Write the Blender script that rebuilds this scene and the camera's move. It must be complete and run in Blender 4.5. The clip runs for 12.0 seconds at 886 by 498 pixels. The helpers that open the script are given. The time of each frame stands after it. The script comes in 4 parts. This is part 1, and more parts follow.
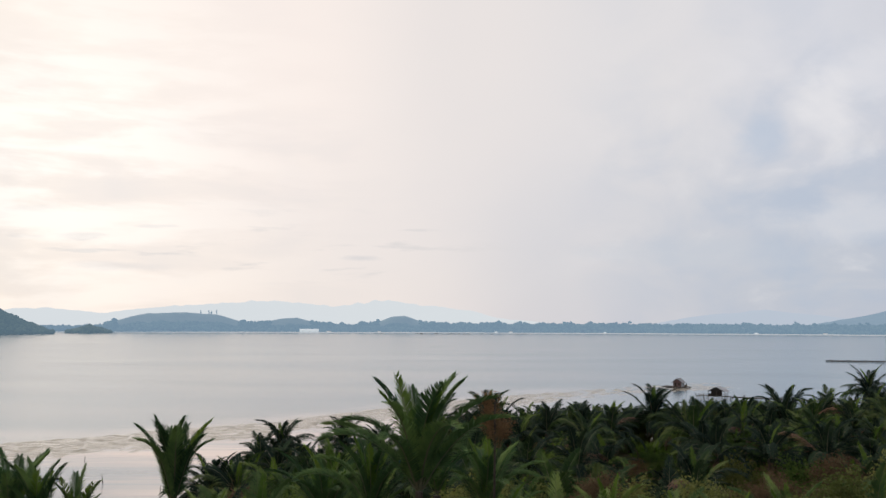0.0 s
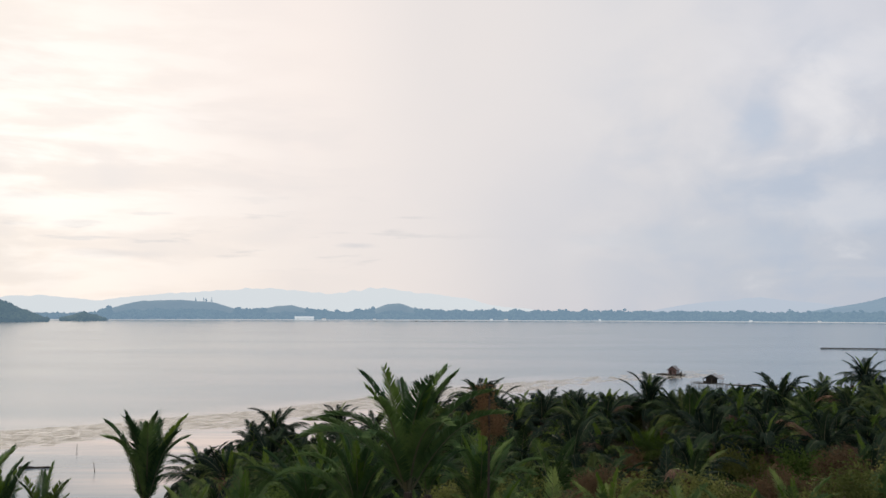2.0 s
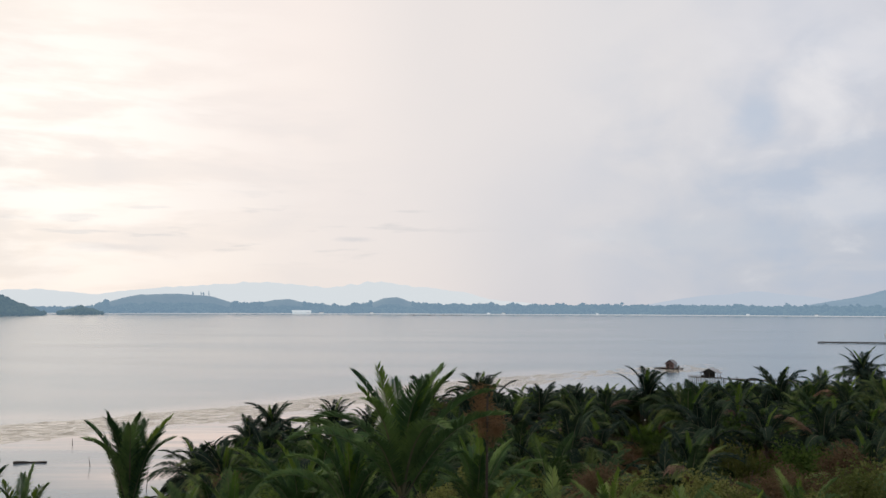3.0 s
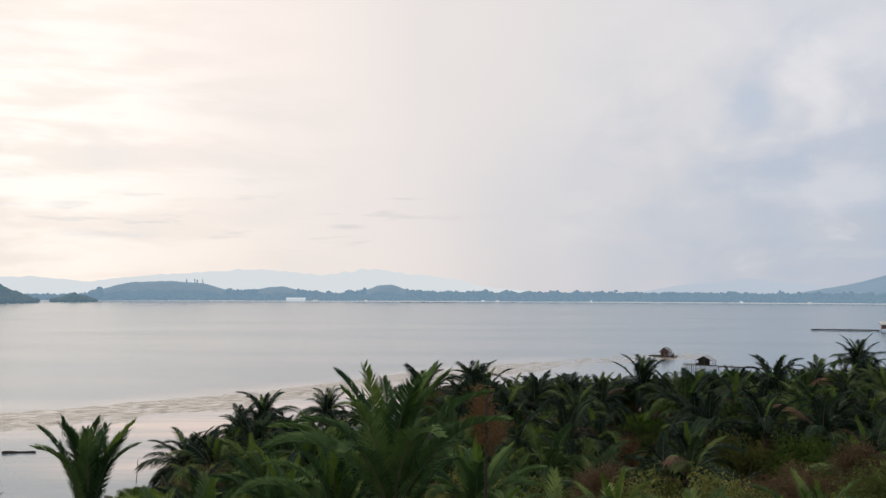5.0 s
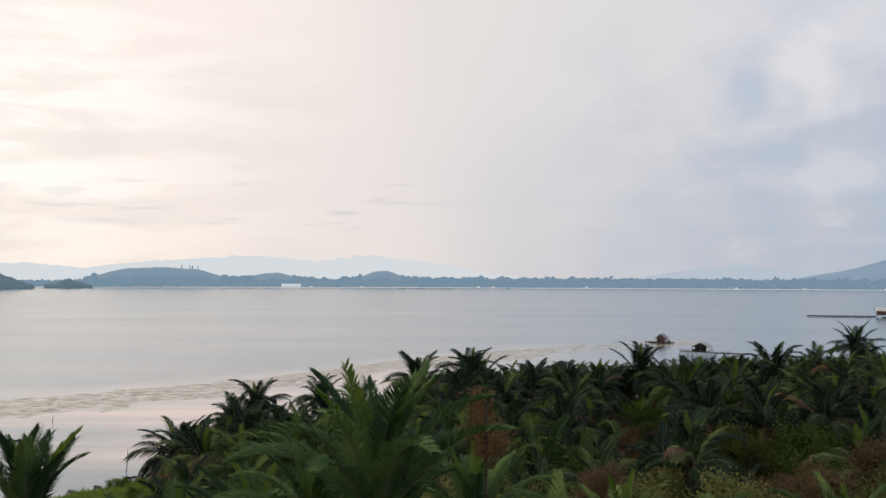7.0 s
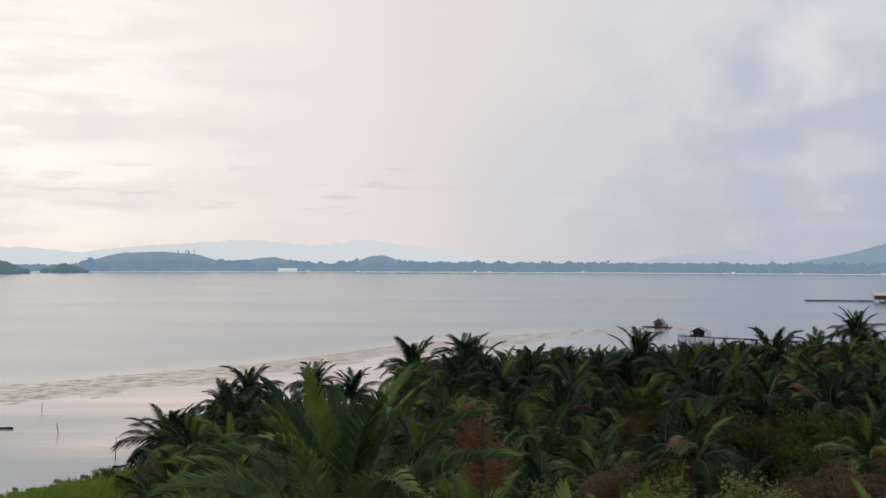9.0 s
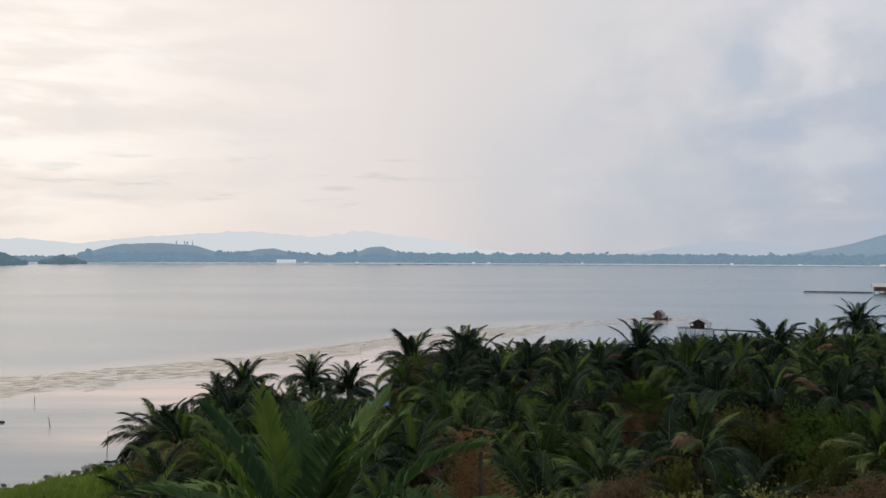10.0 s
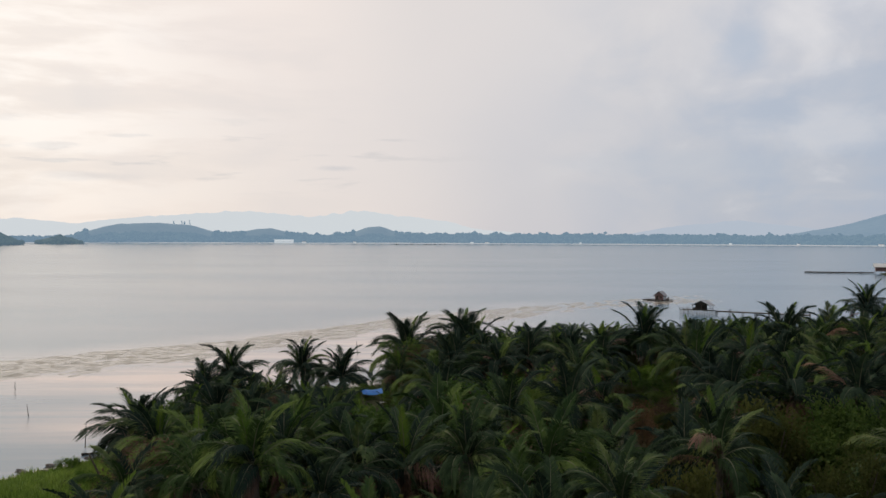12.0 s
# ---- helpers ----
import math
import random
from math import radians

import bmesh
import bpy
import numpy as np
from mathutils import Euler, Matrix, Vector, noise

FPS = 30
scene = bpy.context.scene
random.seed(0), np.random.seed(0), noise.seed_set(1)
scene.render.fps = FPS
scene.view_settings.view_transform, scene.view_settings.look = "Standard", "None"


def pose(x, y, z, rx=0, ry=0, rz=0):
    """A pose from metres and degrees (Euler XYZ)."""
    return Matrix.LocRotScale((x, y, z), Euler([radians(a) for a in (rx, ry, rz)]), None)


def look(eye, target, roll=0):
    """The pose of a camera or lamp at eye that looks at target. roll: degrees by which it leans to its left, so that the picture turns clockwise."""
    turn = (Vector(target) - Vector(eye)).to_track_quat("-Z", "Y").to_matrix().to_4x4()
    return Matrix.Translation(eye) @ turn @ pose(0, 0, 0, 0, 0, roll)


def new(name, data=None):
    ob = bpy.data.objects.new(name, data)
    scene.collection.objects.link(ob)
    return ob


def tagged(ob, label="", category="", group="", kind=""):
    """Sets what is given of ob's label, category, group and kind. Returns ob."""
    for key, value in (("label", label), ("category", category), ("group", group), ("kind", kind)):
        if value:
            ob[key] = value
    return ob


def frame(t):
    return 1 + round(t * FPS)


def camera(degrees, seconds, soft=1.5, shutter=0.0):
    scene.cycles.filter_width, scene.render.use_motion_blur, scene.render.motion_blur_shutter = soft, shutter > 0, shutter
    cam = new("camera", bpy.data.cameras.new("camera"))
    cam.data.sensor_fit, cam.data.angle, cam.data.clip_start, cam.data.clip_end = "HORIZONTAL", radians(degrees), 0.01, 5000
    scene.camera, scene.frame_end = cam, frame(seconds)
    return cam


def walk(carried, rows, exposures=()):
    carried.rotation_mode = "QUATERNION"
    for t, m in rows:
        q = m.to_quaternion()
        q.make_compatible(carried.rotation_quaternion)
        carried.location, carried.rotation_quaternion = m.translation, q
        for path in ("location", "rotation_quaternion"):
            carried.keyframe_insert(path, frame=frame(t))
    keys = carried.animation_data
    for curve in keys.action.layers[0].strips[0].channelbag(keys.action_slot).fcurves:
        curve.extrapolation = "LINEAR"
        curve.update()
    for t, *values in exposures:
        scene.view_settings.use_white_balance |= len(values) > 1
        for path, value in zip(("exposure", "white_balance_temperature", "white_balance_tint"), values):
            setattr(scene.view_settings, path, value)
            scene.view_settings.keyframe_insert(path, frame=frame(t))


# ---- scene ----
# ---------------------------------------------------------------- camera
cam = camera(51.1, 12.0, soft=1.5)
LEAN = 0.22      # degrees by which the craft leans to its left
# seconds, x, y, z, degrees by which the view is tilted up, and turned to the left
PATH = [
    (0, 0.40, 0.00, 15.00, 4.67, 1.00),
    (1, 0.42, 0.37, 14.99, 4.28, 0.85),
    (2, 0.44, 0.81, 15.02, 3.90, 0.70),
    (3, 0.45, 1.31, 15.05, 3.52, 0.54),
    (4, 0.44, 1.86, 15.08, 3.13, 0.36),
    (5, 0.44, 2.45, 15.10, 2.74, 0.18),
    (6, 0.44, 3.08, 15.11, 2.33, 0.00),
    (7, 0.46, 3.78, 15.12, 1.89, -0.10),
    (8, 0.50, 4.55, 15.12, 1.43, -0.20),
    (9, 0.55, 5.55, 15.12, 0.93, -0.30),
    (10, 0.62, 6.95, 15.13, 0.39, -0.38),
    (11, 0.69, 8.75, 15.15, -0.20, -0.45),
    (12, 0.76, 10.80, 15.18, -0.85, -0.50),
]
walk(cam, [(t, pose(x, y, z, 90 + up, 0, turn) @ pose(0, 0, 0, 0, 0, LEAN)) for t, x, y, z, up, turn in PATH],
     exposures=[(0, 0.17), (4, 0.17), (8, 0.11), (12, 0.05)])

# ---------------------------------------------------------------- sky and sun
SUN_AZ, SUN_EL = radians(-58), radians(24)      # azimuth from +y, towards +x; the sun stands behind cloud
CLOUD_AT = (1.7, 0.3, 0.0)
world = bpy.data.worlds.new("overcast_sky")
scene.world = world
world.use_nodes = True
wn, wl = world.node_tree.nodes, world.node_tree.links
wn.clear()


def wnode(kind, **sets):
    n = wn.new(kind)
    for k, v in sets.items():
        n.inputs[k.replace("_", " ")].default_value = v
    return n


def wmath(op, a, b=None, c=None, clamp=False):
    n = wn.new("ShaderNodeMath")
    n.operation, n.use_clamp = op, clamp
    for i, v in enumerate((a, b, c)):
        if v is None:
            continue
        if isinstance(v, (int, float)):
            n.inputs[i].default_value = v
        else:
            wl.new(v, n.inputs[i])
    return n.outputs[0]


def wramp(fac, stops):
    n = wn.new("ShaderNodeValToRGB")
    n.color_ramp.interpolation = "EASE"
    while len(n.color_ramp.elements) < len(stops):
        n.color_ramp.elements.new(0.5)
    for e, (p, c) in zip(n.color_ramp.elements, stops):
        e.position, e.color = p, (*c, 1) if len(c) == 3 else c
    wl.new(fac, n.inputs[0])
    return n.outputs[0]


def wmix(fac, a, b, blend="MIX"):
    n = wn.new("ShaderNodeMix")
    n.data_type, n.blend_type = "RGBA", blend
    for sock, v in ((n.inputs[0], fac), (n.inputs[6], a), (n.inputs[7], b)):
        if isinstance(v, (int, float)):
            sock.default_value = v
        elif isinstance(v, tuple):
            sock.default_value = (*v, 1)
        else:
            wl.new(v, sock)
    return n.outputs[2]


coord = wn.new("ShaderNodeTexCoord").outputs["Generated"]
sep = wn.new("ShaderNodeSeparateXYZ")
wl.new(coord, sep.inputs[0])
dx, dy, dz = sep.outputs
azim = wmath("ARCTAN2", dx, dy)                                   # radians, 0 ahead
side = wmath("MULTIPLY_ADD", azim, 0.9, 0.5, clamp=True)          # 0 far to the left, 1 far to the right
rise = wmath("MULTIPLY", dz, 2.6, clamp=True)                     # 0 on the horizon, 1 at 22 degrees
high = wramp(side, [(0.0, (0.875, 0.787, 0.701)), (0.14, (0.913, 0.820, 0.747)), (0.34, (0.875, 0.783, 0.729)),
                    (0.5, (0.753, 0.701, 0.679)), (0.68, (0.686, 0.664, 0.670)), (0.84, (0.621, 0.623, 0.665)), (1.0, (0.470, 0.495, 0.565))])
low = wramp(side, [(0.0, (0.819, 0.733, 0.665)), (0.2, (0.846, 0.755, 0.697)), (0.42, (0.771, 0.705, 0.679)),
                   (0.60, (0.603, 0.591, 0.620)), (0.80, (0.480, 0.508, 0.574)), (1.0, (0.414, 0.458, 0.547))])
deck = wmix(wramp(rise, [(0.05, (0, 0, 0)), (0.70, (1, 1, 1))]), low, high)

# drawn-out cloud banks, softer ahead and to the left, heavier to the right
flat = wn.new("ShaderNodeCombineXYZ")
wl.new(azim, flat.inputs[0])
wl.new(wmath("MULTIPLY", dz, 1.5), flat.inputs[1])
lump_map = wn.new("ShaderNodeMapping")
lump_map.inputs["Location"].default_value = CLOUD_AT
wl.new(flat.outputs[0], lump_map.inputs["Vector"])
lumps = wnode("ShaderNodeTexNoise", Scale=9.5, Detail=7.0, Roughness=0.52, Distortion=0.35)
wl.new(lump_map.outputs[0], lumps.inputs["Vector"])
streak_map = wn.new("ShaderNodeMapping")
streak_map.inputs["Scale"].default_value = (1.0, 3.2, 1.0)
streak_map.inputs["Location"].default_value = (3.1, 0.4, 0.0)
wl.new(flat.outputs[0], streak_map.inputs["Vector"])
streaks = wnode("ShaderNodeTexNoise", Scale=6.0, Detail=6.0, Roughness=0.55, Distortion=0.2)
wl.new(streak_map.outputs[0], streaks.inputs["Vector"])
weight = wramp(side, [(0.0, (0.22, 0.22, 0.22)), (0.40, (0.05, 0.05, 0.05)), (0.58, (0.05, 0.05, 0.05)), (0.72, (0.55, 0.55, 0.55)), (0.82, (1, 1, 1))])
body = wramp(dz, [(0.17, (1, 1, 1)), (0.29, (0.25, 0.25, 0.25))])
dark = wmath("MULTIPLY", wramp(lumps.outputs[0], [(0.42, (0, 0, 0)), (0.66, (1, 1, 1))]), weight)
lit = wmath("MULTIPLY", wramp(lumps.outputs[0], [(0.30, (1, 1, 1)), (0.46, (0, 0, 0))]), weight)
sky = wmix(wmath("MULTIPLY", wmath("MULTIPLY", dark, body), 0.66), deck, (0.40, 0.465, 0.575))
sky = wmix(wmath("MULTIPLY", wmath("MULTIPLY", lit, body), 0.38), sky, (0.86, 0.83, 0.82))
left = wramp(side, [(0.0, (1, 1, 1)), (0.34, (0.8, 0.8, 0.8)), (0.52, (0.0, 0.0, 0.0)), (0.66, (0.15, 0.15, 0.15)), (0.9, (0.5, 0.5, 0.5))])
veil = wmath("MULTIPLY", wramp(streaks.outputs[0], [(0.50, (0, 0, 0)), (0.70, (1, 1, 1))]), left)
sky = wmix(wmath("MULTIPLY", wmath("MULTIPLY", veil, body), 0.30), sky, (0.69, 0.655, 0.645))
# small flat grey cloudlets low over the left hills
wisp_map = wn.new("ShaderNodeMapping")
wisp_map.inputs["Scale"].default_value = (1.0, 4.5, 1.0)
wisp_map.inputs["Location"].default_value = (0.62, 2.3, 0.0)
wl.new(flat.outputs[0], wisp_map.inputs["Vector"])
wisps = wnode("ShaderNodeTexNoise", Scale=11.0, Detail=6.0, Roughness=0.5, Distortion=0.15)
wl.new(wisp_map.outputs[0], wisps.inputs["Vector"])
belt = wramp(dz, [(0.035, (0, 0, 0)), (0.065, (1, 1, 1)), (0.10, (0.8, 0.8, 0.8)), (0.135, (0, 0, 0))])
where = wramp(side, [(0.42, (1, 1, 1)), (0.58, (0.0, 0.0, 0.0))])
wisp = wmath("MULTIPLY", wmath("MULTIPLY", wramp(wisps.outputs[0], [(0.55, (0, 0, 0)), (0.68, (1, 1, 1))]), belt), where)
sky = wmix(wmath("MULTIPLY", wisp, 0.55), sky, (0.56, 0.55, 0.56))


def cloud(az, el, wide, high, colour, strength):
    """A single cloud with a ragged edge, at that bearing and height in the sky."""
    global sky
    u = wmath("MULTIPLY", wmath("SUBTRACT", azim, az), 1 / wide)
    v = wmath("MULTIPLY", wmath("SUBTRACT", dz, el), 1 / high)
    far = wmath("SQRT", wmath("ADD", wmath("MULTIPLY", u, u), wmath("MULTIPLY", v, v)))
    ragged = wmath("ADD", far, wmath("MULTIPLY", wmath("SUBTRACT", puffs.outputs[0], 0.5), 1.5))
    sky = wmix(wmath("MULTIPLY", wramp(ragged, [(0.25, (1, 1, 1)), (1.0, (0, 0, 0))]), strength), sky, colour)


puff_map = wn.new("ShaderNodeMapping")
puff_map.inputs["Location"].default_value = (0.37, 1.9, 0.0)
wl.new(flat.outputs[0], puff_map.inputs["Vector"])
puffs = wnode("ShaderNodeTexNoise", Scale=17.0, Detail=7.0, Roughness=0.58, Distortion=0.4)
wl.new(puff_map.outputs[0], puffs.inputs["Vector"])
cloud(0.455, 0.245, 0.10, 0.050, (0.80, 0.78, 0.79), 0.30)
cloud(0.400, 0.105, 0.10, 0.030, (0.70, 0.69, 0.71), 0.42)
cloud(0.375, 0.215, 0.040, 0.040, (0.83, 0.80, 0.79), 0.30)
cloud(0.318, 0.188, 0.034, 0.034, (0.455, 0.515, 0.615), 0.62)
cloud(0.450, 0.155, 0.13, 0.030, (0.43, 0.485, 0.58), 0.45)
cloud(0.250, 0.075, 0.16, 0.020, (0.50, 0.535, 0.60), 0.40)
cloud(-0.105, 0.071, 0.028, 0.005, (0.60, 0.585, 0.60), 0.70)
cloud(-0.355, 0.058, 0.060, 0.007, (0.66, 0.63, 0.63), 0.55)
sun_dir = Vector((math.sin(SUN_AZ) * math.cos(SUN_EL), math.cos(SUN_AZ) * math.cos(SUN_EL), math.sin(SUN_EL)))
dot = wn.new("ShaderNodeVectorMath")
dot.operation = "DOT_PRODUCT"
wl.new(coord, dot.inputs[0])
dot.inputs[1].default_value = Vector((-0.40, 0.90, 0.155)).normalized()
glow = wmath("POWER", wmath("MAXIMUM", dot.outputs["Value"], 0.0), 75.0)
breaks = wramp(streaks.outputs[0], [(0.40, (1, 1, 1)), (0.58, (0.15, 0.15, 0.15))])
sky = wmix(wmath("MULTIPLY", wmath("MULTIPLY", glow, breaks), 0.42), sky, (1.22, 1.16, 1.09))
back = wramp(wmath("MULTIPLY_ADD", dy, 0.5, 0.5), [(0.1, (0.55, 0.57, 0.62)), (0.75, (1, 1, 1))])
sky = wmix(1.0, sky, back, "MULTIPLY")
nish = wn.new("ShaderNodeTexSky")
nish.sky_type, nish.sun_disc, nish.sun_elevation, nish.sun_rotation = "NISHITA", False, SUN_EL, SUN_AZ
clear = wmix(1.0, nish.outputs[0], (0.1, 0.1, 0.1), "MULTIPLY")
sky = wmix(0.95, clear, sky)
bg = wn.new("ShaderNodeBackground")
bg.inputs["Strength"].default_value = 1.0
wl.new(sky, bg.inputs["Color"])
wl.new(bg.outputs[0], wn.new("ShaderNodeOutputWorld").inputs["Surface"])

sun = new("sun", bpy.data.lights.new("sun", "SUN"))
sun.data.energy, sun.data.angle, sun.data.color = 0.8, radians(16), (1.0, 0.93, 0.82)
sun.matrix_world = look(sun_dir * 100, (0, 0, 0))


# ---------------------------------------------------------------- materials
def mat(name, a, b, scale=2.0, rough=0.7, bump=0.2, fine=None, translucent=0.0, per_object=0.0, c=None, metal=0.0, coords="Object", bump_dist=0.05, ior=1.45, spec=0.5, per_island=0.0):
    """Two or three base colours mixed by noise at two scales, with fine relief; optionally light through thin leaves."""
    m = bpy.data.materials.new(name)
    m.use_nodes = True
    nt = m.node_tree
    p = nt.nodes["Principled BSDF"]
    tc = nt.nodes.new("ShaderNodeTexCoord")
    n1, n2 = nt.nodes.new("ShaderNodeTexNoise"), nt.nodes.new("ShaderNodeTexNoise")
    n1.inputs["Scale"].default_value, n1.inputs["Detail"].default_value = scale, 5
    n2.inputs["Scale"].default_value, n2.inputs["Detail"].default_value = fine or scale * 9, 4
    for n in (n1, n2):
        nt.links.new(tc.outputs[coords], n.inputs["Vector"])
    mx = nt.nodes.new("ShaderNodeMath")
    mx.operation = "MULTIPLY_ADD"
    mx.inputs[1].default_value = 0.45
    nt.links.new(n2.outputs[0], mx.inputs[0])
    nt.links.new(n1.outputs[0], mx.inputs[2])
    fac = mx.outputs[0]
    if per_object:
        oi = nt.nodes.new("ShaderNodeObjectInfo")
        ad = nt.nodes.new("ShaderNodeMath")
        ad.operation = "MULTIPLY_ADD"
        ad.inputs[1].default_value = per_object
        nt.links.new(oi.outputs["Random"], ad.inputs[0])
        nt.links.new(fac, ad.inputs[2])
        sb = nt.nodes.new("ShaderNodeMath")
        sb.operation = "SUBTRACT"
        sb.inputs[1].default_value = per_object / 2
        nt.links.new(ad.outputs[0], sb.inputs[0])
        fac = sb.outputs[0]
    if per_island:
        gi = nt.nodes.new("ShaderNodeNewGeometry")
        ai = nt.nodes.new("ShaderNodeMath")
        ai.operation = "MULTIPLY_ADD"
        ai.inputs[1].default_value = per_island
        nt.links.new(gi.outputs["Random Per Island"], ai.inputs[0])
        nt.links.new(fac, ai.inputs[2])
        si = nt.nodes.new("ShaderNodeMath")
        si.operation = "SUBTRACT"
        si.inputs[1].default_value = per_island / 2
        nt.links.new(ai.outputs[0], si.inputs[0])
        fac = si.outputs[0]
    ramp = nt.nodes.new("ShaderNodeValToRGB")
    ramp.color_ramp.elements[0].position, ramp.color_ramp.elements[1].position = 0.5, 0.95
    ramp.color_ramp.elements[0].color, ramp.color_ramp.elements[1].color = (*a, 1), (*b, 1)
    if c:
        e = ramp.color_ramp.elements.new(0.74)
        e.color = (*c, 1)
    nt.links.new(fac, ramp.inputs[0])
    nt.links.new(ramp.outputs[0], p.inputs["Base Color"])
    p.inputs["Roughness"].default_value, p.inputs["Metallic"].default_value = rough, metal
    p.inputs["IOR"].default_value, p.inputs["Specular IOR Level"].default_value = ior, spec
    if bump:
        bp = nt.nodes.new("ShaderNodeBump")
        bp.inputs["Strength"].default_value, bp.inputs["Distance"].default_value = bump, bump_dist
        nt.links.new(n2.outputs[0], bp.inputs["Height"])
        nt.links.new(bp.outputs[0], p.inputs["Normal"])
    if translucent:
        tr, ms = nt.nodes.new("ShaderNodeBsdfTranslucent"), nt.nodes.new("ShaderNodeMixShader")
        nt.links.new(ramp.outputs[0], tr.inputs["Color"])
        ms.inputs[0].default_value = translucent
        nt.links.new(p.outputs[0], ms.inputs[1])
        nt.links.new(tr.outputs[0], ms.inputs[2])
        nt.links.new(ms.outputs[0], nt.nodes["Material Output"].inputs["Surface"])
    return m


def haze_glow_mat(name, a, b, glow, amount, scale, per_island=0.0):
    """Far land in moist air: its own colour, with the haze mixed in as a flat glow."""
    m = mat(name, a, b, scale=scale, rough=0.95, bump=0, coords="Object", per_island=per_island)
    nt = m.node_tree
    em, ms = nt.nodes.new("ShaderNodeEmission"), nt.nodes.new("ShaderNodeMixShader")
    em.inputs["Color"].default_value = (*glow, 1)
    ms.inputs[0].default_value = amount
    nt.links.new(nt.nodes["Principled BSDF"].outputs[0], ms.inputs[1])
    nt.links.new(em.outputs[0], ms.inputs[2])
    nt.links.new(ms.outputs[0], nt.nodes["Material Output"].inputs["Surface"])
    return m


LEAF = mat("palm_leaf", (0.018, 0.035, 0.018), (0.189, 0.239, 0.082), c=(0.048, 0.083, 0.035), scale=0.8, rough=0.8, bump=0.1, translucent=0.22, per_object=0.35, spec=0.12)
# Dark leaf tone of some palms, also used to deepen the thicket's shade.
LEAF_DARK = mat("dark_and_shade_palm_leaf", (0.011, 0.025, 0.018), (0.067, 0.105, 0.054), c=(0.026, 0.046, 0.031), scale=0.8, rough=0.8, bump=0.1, translucent=0.18, per_object=0.3, spec=0.12)
LEAF_MID = mat("light_palm_leaf", (0.024, 0.052, 0.017), (0.205, 0.284, 0.072), c=(0.060, 0.106, 0.031), scale=0.8, rough=0.8, bump=0.1, translucent=0.28, per_object=0.35, spec=0.12)
LEAF_PLUME = mat("tall_palm_leaf", (0.039, 0.087, 0.035), (0.206, 0.308, 0.100), c=(0.084, 0.159, 0.056), scale=0.8, rough=0.7, bump=0.1, translucent=0.3, per_object=0.5, spec=0.2)
LEAF_YOUNG = mat("young_palm_leaf", (0.057, 0.110, 0.040), (0.275, 0.356, 0.107), c=(0.118, 0.185, 0.065), scale=0.8, rough=0.75, bump=0.1, translucent=0.32, per_object=0.35, spec=0.15)
LEAF_FRESH = mat("fresh_palm_leaf", (0.060, 0.125, 0.020), (0.16, 0.24, 0.035), scale=0.8, rough=0.68, bump=0.1, translucent=0.3, per_object=0.3, spec=0.22)
LEAF_DEAD = mat("dead_palm_leaf", (0.070, 0.040, 0.032), (0.27, 0.155, 0.105), scale=1.5, rough=0.68, bump=0.2, translucent=0.1, per_object=0.4, spec=0.22)
STALK = mat("frond_stalk", (0.09, 0.105, 0.05), (0.20, 0.18, 0.11), scale=3, rough=0.6, bump=0.1, per_object=0.3)
DEAD_STALK = mat("pale_dead_stalk", (0.15, 0.115, 0.09), (0.42, 0.35, 0.29), scale=2.0, rough=0.8, bump=0.2, per_object=0.4)
BARK = mat("palm_bark", (0.055, 0.042, 0.033), (0.17, 0.14, 0.11), scale=2.5, rough=0.92, bump=0.8, per_object=0.2)
SHRUB = mat("shrub_leaf", (0.040, 0.085, 0.020), (0.130, 0.185, 0.042), c=(0.073, 0.124, 0.029), scale=0.7, rough=0.68, bump=0.1, translucent=0.45, per_object=0.35, spec=0.12, per_island=0.18)
SHRUB_YELLOW = mat("yellow_green_shrub_leaf", (0.050, 0.066, 0.018), (0.135, 0.142, 0.040), scale=0.7, rough=0.68, bump=0.1, translucent=0.45, per_object=0.3, spec=0.12, per_island=0.12)
TREE_OLIVE = mat("olive_small_tree_leaf", (0.088, 0.110, 0.032), (0.255, 0.260, 0.085), c=(0.155, 0.175, 0.054), scale=0.9, rough=0.7, bump=0.1, translucent=0.45, per_object=0.4, spec=0.12, per_island=0.3)
TREE_RUST = mat("rust_brown_small_tree_leaf", (0.095, 0.066, 0.040), (0.205, 0.135, 0.082), c=(0.145, 0.102, 0.060), scale=0.9, rough=0.8, bump=0.1, translucent=0.4, per_object=0.3, spec=0.08, per_island=0.1)
SHRUB_FRESH = mat("fresh_green_shrub_leaf", (0.060, 0.125, 0.018), (0.20, 0.30, 0.05), c=(0.11, 0.19, 0.03), scale=0.7, rough=0.65, bump=0.1, translucent=0.45, per_object=0.25, spec=0.12, per_island=0.2)
SHRUB_DRY = mat("dried_orange_twigs", (0.110, 0.066, 0.036), (0.32, 0.19, 0.095), scale=1.2, rough=0.75, bump=0, translucent=0.15, per_object=0.3, spec=0.2, per_island=0.3)
SHRUB_BROWN = mat("withered_shrub_leaf", (0.070, 0.048, 0.031), (0.150, 0.098, 0.060), scale=1.2, rough=0.8, bump=0.1, translucent=0.35, per_object=0.3, spec=0.22, per_island=0.12)
GRASS = mat("shore_grass", (0.115, 0.205, 0.028), (0.27, 0.37, 0.07), scale=0.25, rough=0.6, bump=0, translucent=0.4, per_island=0.45)
SOIL = mat("soil_and_mud", (0.17, 0.155, 0.115), (0.50, 0.445, 0.385), scale=0.35, rough=0.45, bump=0.25, fine=3.0, bump_dist=0.08)
nt = SOIL.node_tree
smap, swet, sramp = nt.nodes.new("ShaderNodeMapping"), nt.nodes.new("ShaderNodeTexNoise"), nt.nodes.new("ShaderNodeValToRGB")
smap.inputs["Rotation"].default_value = (0, 0, radians(-12))
